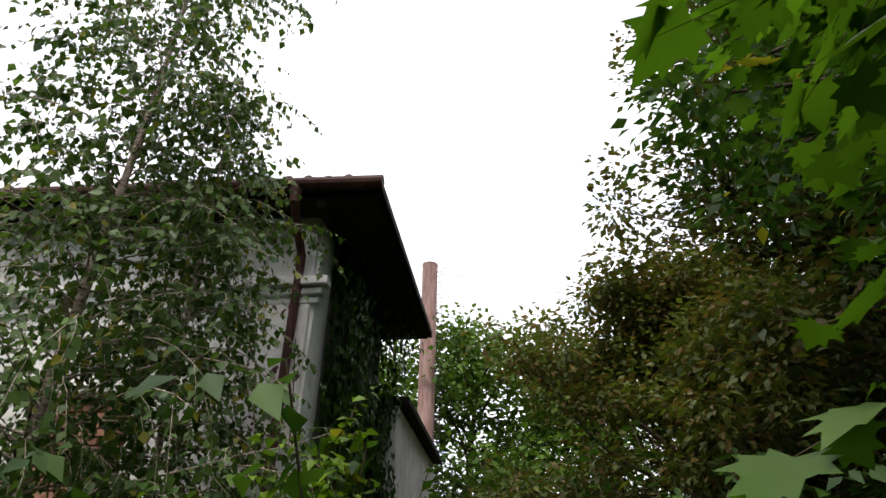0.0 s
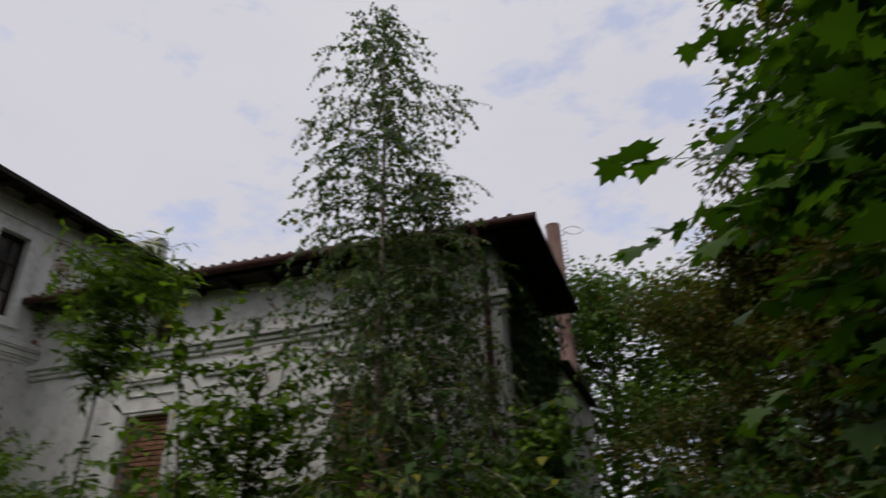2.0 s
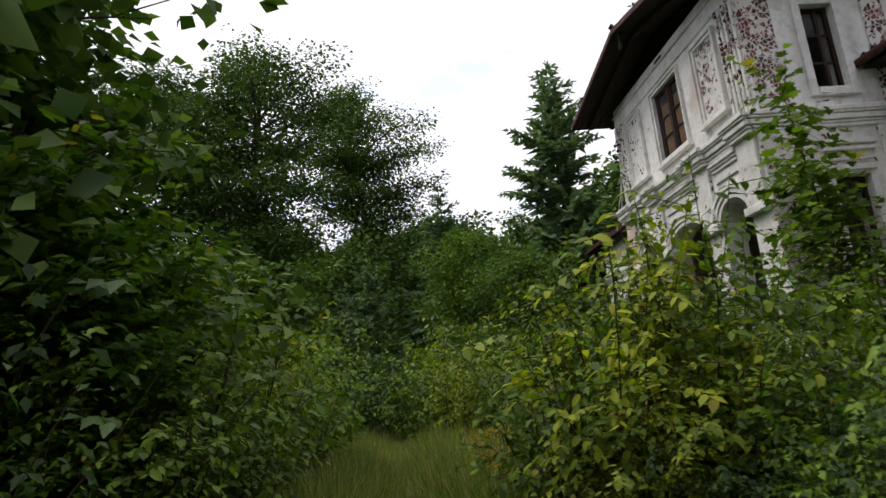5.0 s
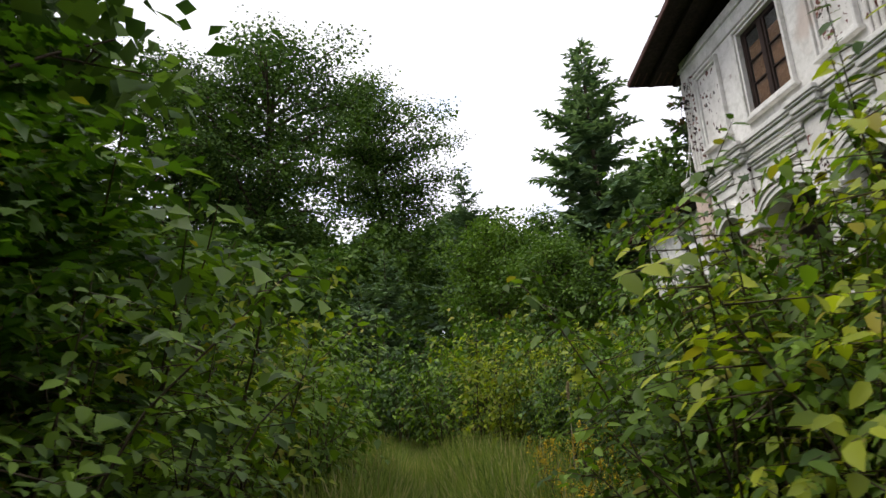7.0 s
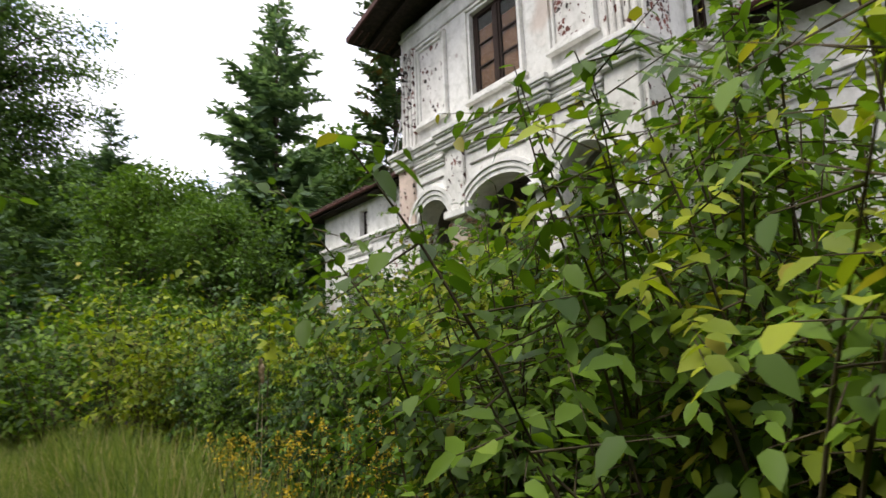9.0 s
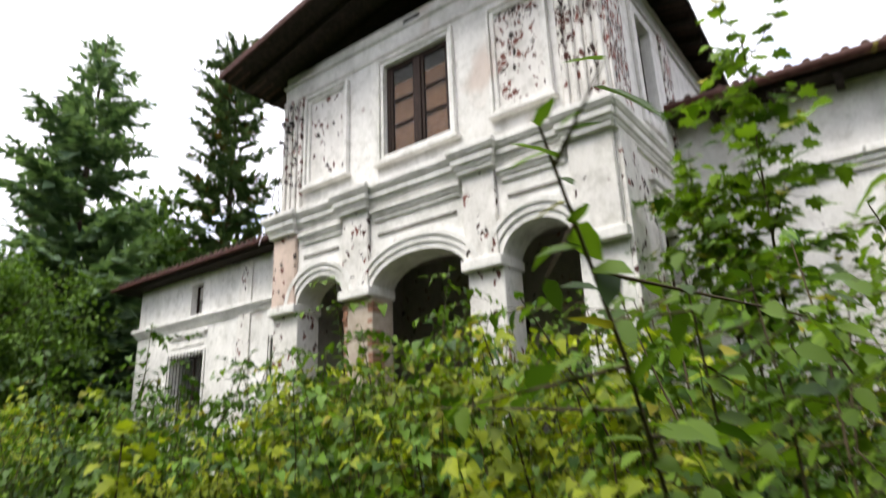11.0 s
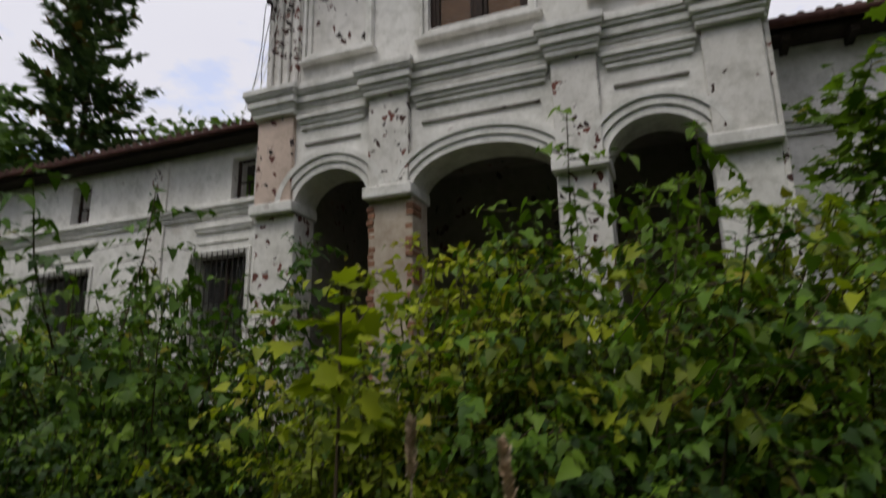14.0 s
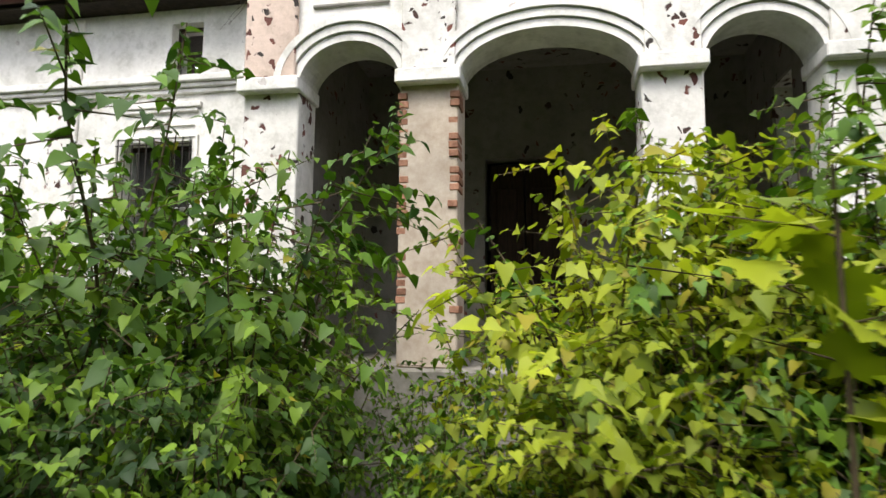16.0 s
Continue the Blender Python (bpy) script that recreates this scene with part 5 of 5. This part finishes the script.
for ob, x, y, s in SPOTS:
    again(ob, x, y, rngs.uniform(0, 6.28), s * rngs.uniform(1.0, 1.08), s * rngs.uniform(1.02, 1.12) * (1.14 if y > 0 and -19 < x < -8.5 else 1))

# grass along the path
rngg = np.random.default_rng(13)
gx = np.concatenate([rngg.uniform(-24, -1, 20000), rngg.uniform(-19, -8, 16000)])
gy = rngg.normal(-0.15, 0.95, 36000) + 0.04 * (gx + 12)
gz = np.array([ground_z(a, b) for a, b in zip(gx, gy)])
gh = rngg.uniform(0.2, 0.88, 36000) * (1 - 0.45 * np.exp(-(gy + 0.2) ** 2 / 0.25))
grass = Geo()
BLADE = (np.array([(-0.022, 0, 0), (0.022, 0, 0), (-0.015, 0.5, -0.03), (0.015, 0.5, -0.03), (0, 1, -0.16)]), np.array([(0, 1, 3), (0, 3, 2), (2, 3, 4)]))
lean = np.concatenate([rngg.normal(0, 0.35, (36000, 2)), np.ones((36000, 1))], 1)
blades(grass, BLADE, np.stack([gx, gy, gz - 0.02], 1), lean, rngg.normal(0, 1, (36000, 3)) * (1, 1, 0.1), gh)
tagged(new("grass", grass.mesh("grass", F_GRASS)), "tall trampled grass with dry stalks along the path", "grass", kind="stuff")


def ivy(name, x, y0, y1, z0, z1, n, seed, label):
    """Creeper that hangs on a wall facing +x."""
    rng = np.random.default_rng(seed)
    leaf, wood = Geo(), Geo()
    y = rng.uniform(y0, y1, n)
    z = z0 + (z1 - z0) * rng.uniform(0, 1, n)
    out = 0.04 + 0.22 * rng.uniform(0, 1, n) ** 2 + 0.10 * np.sin(y * 3.1) * np.sin(z * 2.3) ** 2 + 0.5 * np.clip(y - 1.2, 0, 1) * np.clip(z - 4.6, 0, 1) * rng.uniform(0, 1, n)
    pos = np.stack([x + out, y, z], 1)
    blades(leaf, WIDEKITE, pos, np.stack([rng.normal(0.25, 0.2, n), rng.normal(0, 0.5, n), -np.ones(n)], 1), np.stack([np.ones(n), rng.normal(0, 0.3, n), 0.5 + rng.normal(0, 0.3, n)], 1), rng.uniform(0.07, 0.13, n))
    for k in range(14):
        yy = rng.uniform(y0, y1)
        wood.tube(bend(rng, (x + 0.03, yy, 0), (0, rng.normal(0, 0.1), 1), z1 * rng.uniform(0.6, 1), 8, 0, 0.05) * (0, 1, 1) + (x + 0.03, 0, 0), 0.015, 0.004, 4)
    return plant_thing(name, wood, leaf, M_TWIG, F_DEEP, label, "climber")


put(ivy("ivy", 0.0, 0.0, 2.5, 0.0, 5.85, 9000, 5, "dark green ivy covering the end wall"), RW1, YW + 0.3)


# dry reed-grass heads and goldenrod beside the path
def seed_head(x, y, h, lean, seed):
    rng = np.random.default_rng(seed)
    root = new("reed_grass")
    tagged(root, "dry straw-coloured grass head on a tall stalk", "grass")
    stalk, head, leaf = Geo(), Geo(), Geo()
    pts = bend(rng, (0, 0, 0), (lean, 0, 1), h, 8, 0.05, 0.02)
    stalk.tube(pts, 0.004, 0.002, 5)
    n = 150
    s = rng.uniform(0, 1, n)
    tip = pts[-1] - pts[-2]
    base = pts[-1][None] + s[:, None] * norm(tip)[None] * 0.16 - norm(tip)[None] * 0.05
    out = norm(rng.normal(0, 1, (n, 3)))
    blades(head, KITE, base, out * 0.6 + (0, 0, 0.9), out, rng.uniform(0.022, 0.045, n))
    blades(leaf, BLADE, [pts[2], pts[4]], [(0.5, 0.3, 0.7), (-0.6, -0.2, 0.6)], [(0, 0, 1), (0, 0, 1)], [0.4, 0.35])
    for nm, g, m in (("stalk", stalk, M_DRY), ("seed_head", head, M_DRY), ("blade", leaf, F_GRASS)):
        o = new(nm, g.mesh(nm, m))
        o.parent = root
    put(root, x, y)


seed_head(-13.99, 1.58, 1.40, 0.02, 1)
seed_head(-13.54, 1.50, 1.36, -0.05, 2)


def goldenrod(x, y, h, seed):
    rng = np.random.default_rng(seed)
    root = new("goldenrod")
    tagged(root, "goldenrod with small yellow flower plumes", "flower", "goldenrod by the path")
    stalk, leaf, flower, store = Geo(), Geo(), Geo(), []
    for k in range(4):
        pts = bend(rng, (rng.normal(0, 0.08), rng.normal(0, 0.08), 0), (rng.normal(0, 0.1), rng.normal(0, 0.1), 1), h * rng.uniform(0.8, 1.05), 7, 0.05, 0.03)
        stalk.tube(pts, 0.005, 0.002, 4)
        leaves_on(rng, pts[:6], 0.03, 0.09, store, 0.15, 0.1)
        n = 60
        s = rng.uniform(0, 1, n)
        spread = 0.07 * (1 - s)[:, None]
        p = pts[-2][None] + s[:, None] * (pts[-1] - pts[-2])[None] * 1.5 + rng.normal(0, 1, (n, 3)) * spread
        blades(flower, KITE, p, rng.normal(0, 1, (n, 3)), rng.normal(0, 1, (n, 3)), rng.uniform(0.012, 0.026, n))
    blades(leaf, LANCE, *gathered(store))
    for nm, g, m in (("stalk", stalk, M_TWIG), ("leaf", leaf, F_SHRUB), ("plume", flower, M_YELLOW)):
        o = new(nm, g.mesh(nm, m))
        o.parent = root
        if nm != "stalk":
            tagged(o, kind="stuff")
    put(root, x, y)


for k, (x, y, h) in enumerate(((-10.75, 1.0, 0.85), (-11.0, 1.15, 1.0), (-12.6, 1.25, 1.0), (-11.25, 0.85, 0.9), (-11.7, 1.05, 1.05), (-12.1, 0.95, 0.95), (-10.3, 0.85, 0.8), (-13.1, 1.05, 0.9), (-11.5, 1.4, 1.15))):
    goldenrod(x, y, h, 20 + k)


# dry creeper strands hanging from the left wing's gutter beside the tower
def strands(seed):
    rng = np.random.default_rng(seed)
    root = new("dry_creeper")
    tagged(root, "dry creeper strands hanging from the gutter", "climber")
    for k in range(9):
        g = Geo()
        x = -18.0 - rng.uniform(0.0, 0.9)
        pts = bend(rng, (x, 7.58, 6.2), (rng.normal(0, 0.15), -0.1, -1), rng.uniform(0.4, 1.3), 8, 0, 0.16)
        g.tube(pts, 0.006, 0.002, 4)
        o = new("strand", g.mesh("strand", M_TWIG))
        o.parent = root


strands(3)


# loose wires and insulators on the tower's corner
def corner_wires(seed):
    rng = np.random.default_rng(seed)
    root = new("corner_wires")
    root.location = (XL + 0.12, YU - 0.1, 6.7)
    tagged(root, "old wires with dark insulators hanging down the tower corner", "cable")
    for k in range(4):
        x = XL + rng.uniform(0.0, 0.3)
        g = Geo()
        pts = bend(rng, (x, YU - 0.10, rng.uniform(6.5, 7.1)), (-0.10 - 0.05 * k, -0.03, -1), rng.uniform(1.5, 2.2), 9, 0, 0.05)
        g.tube(pts, 0.006, 0.006, 5)
        o = new("wire", g.mesh("wire", M_PLASTER if k % 2 else M_IRON))
        o.parent = root
        o.matrix_parent_inverse = Matrix.Translation(-root.location)
    for x, z in ((XL + 0.10, 6.98), (XL + 0.22, 6.80), (XL + 0.06, 6.66), (XL + 0.30, 6.93)):
        bm = rod(bmesh.new(), (x, YU - 0.02, z), (x, YU - 0.12, z), 0.018, sides=8)
        bmesh.ops.create_uvsphere(bm, u_segments=8, v_segments=6, radius=0.04, matrix=Matrix.Translation((x, YU - 0.13, z)))
        part("insulator", bm, M_IRON, root)


corner_wires(8)
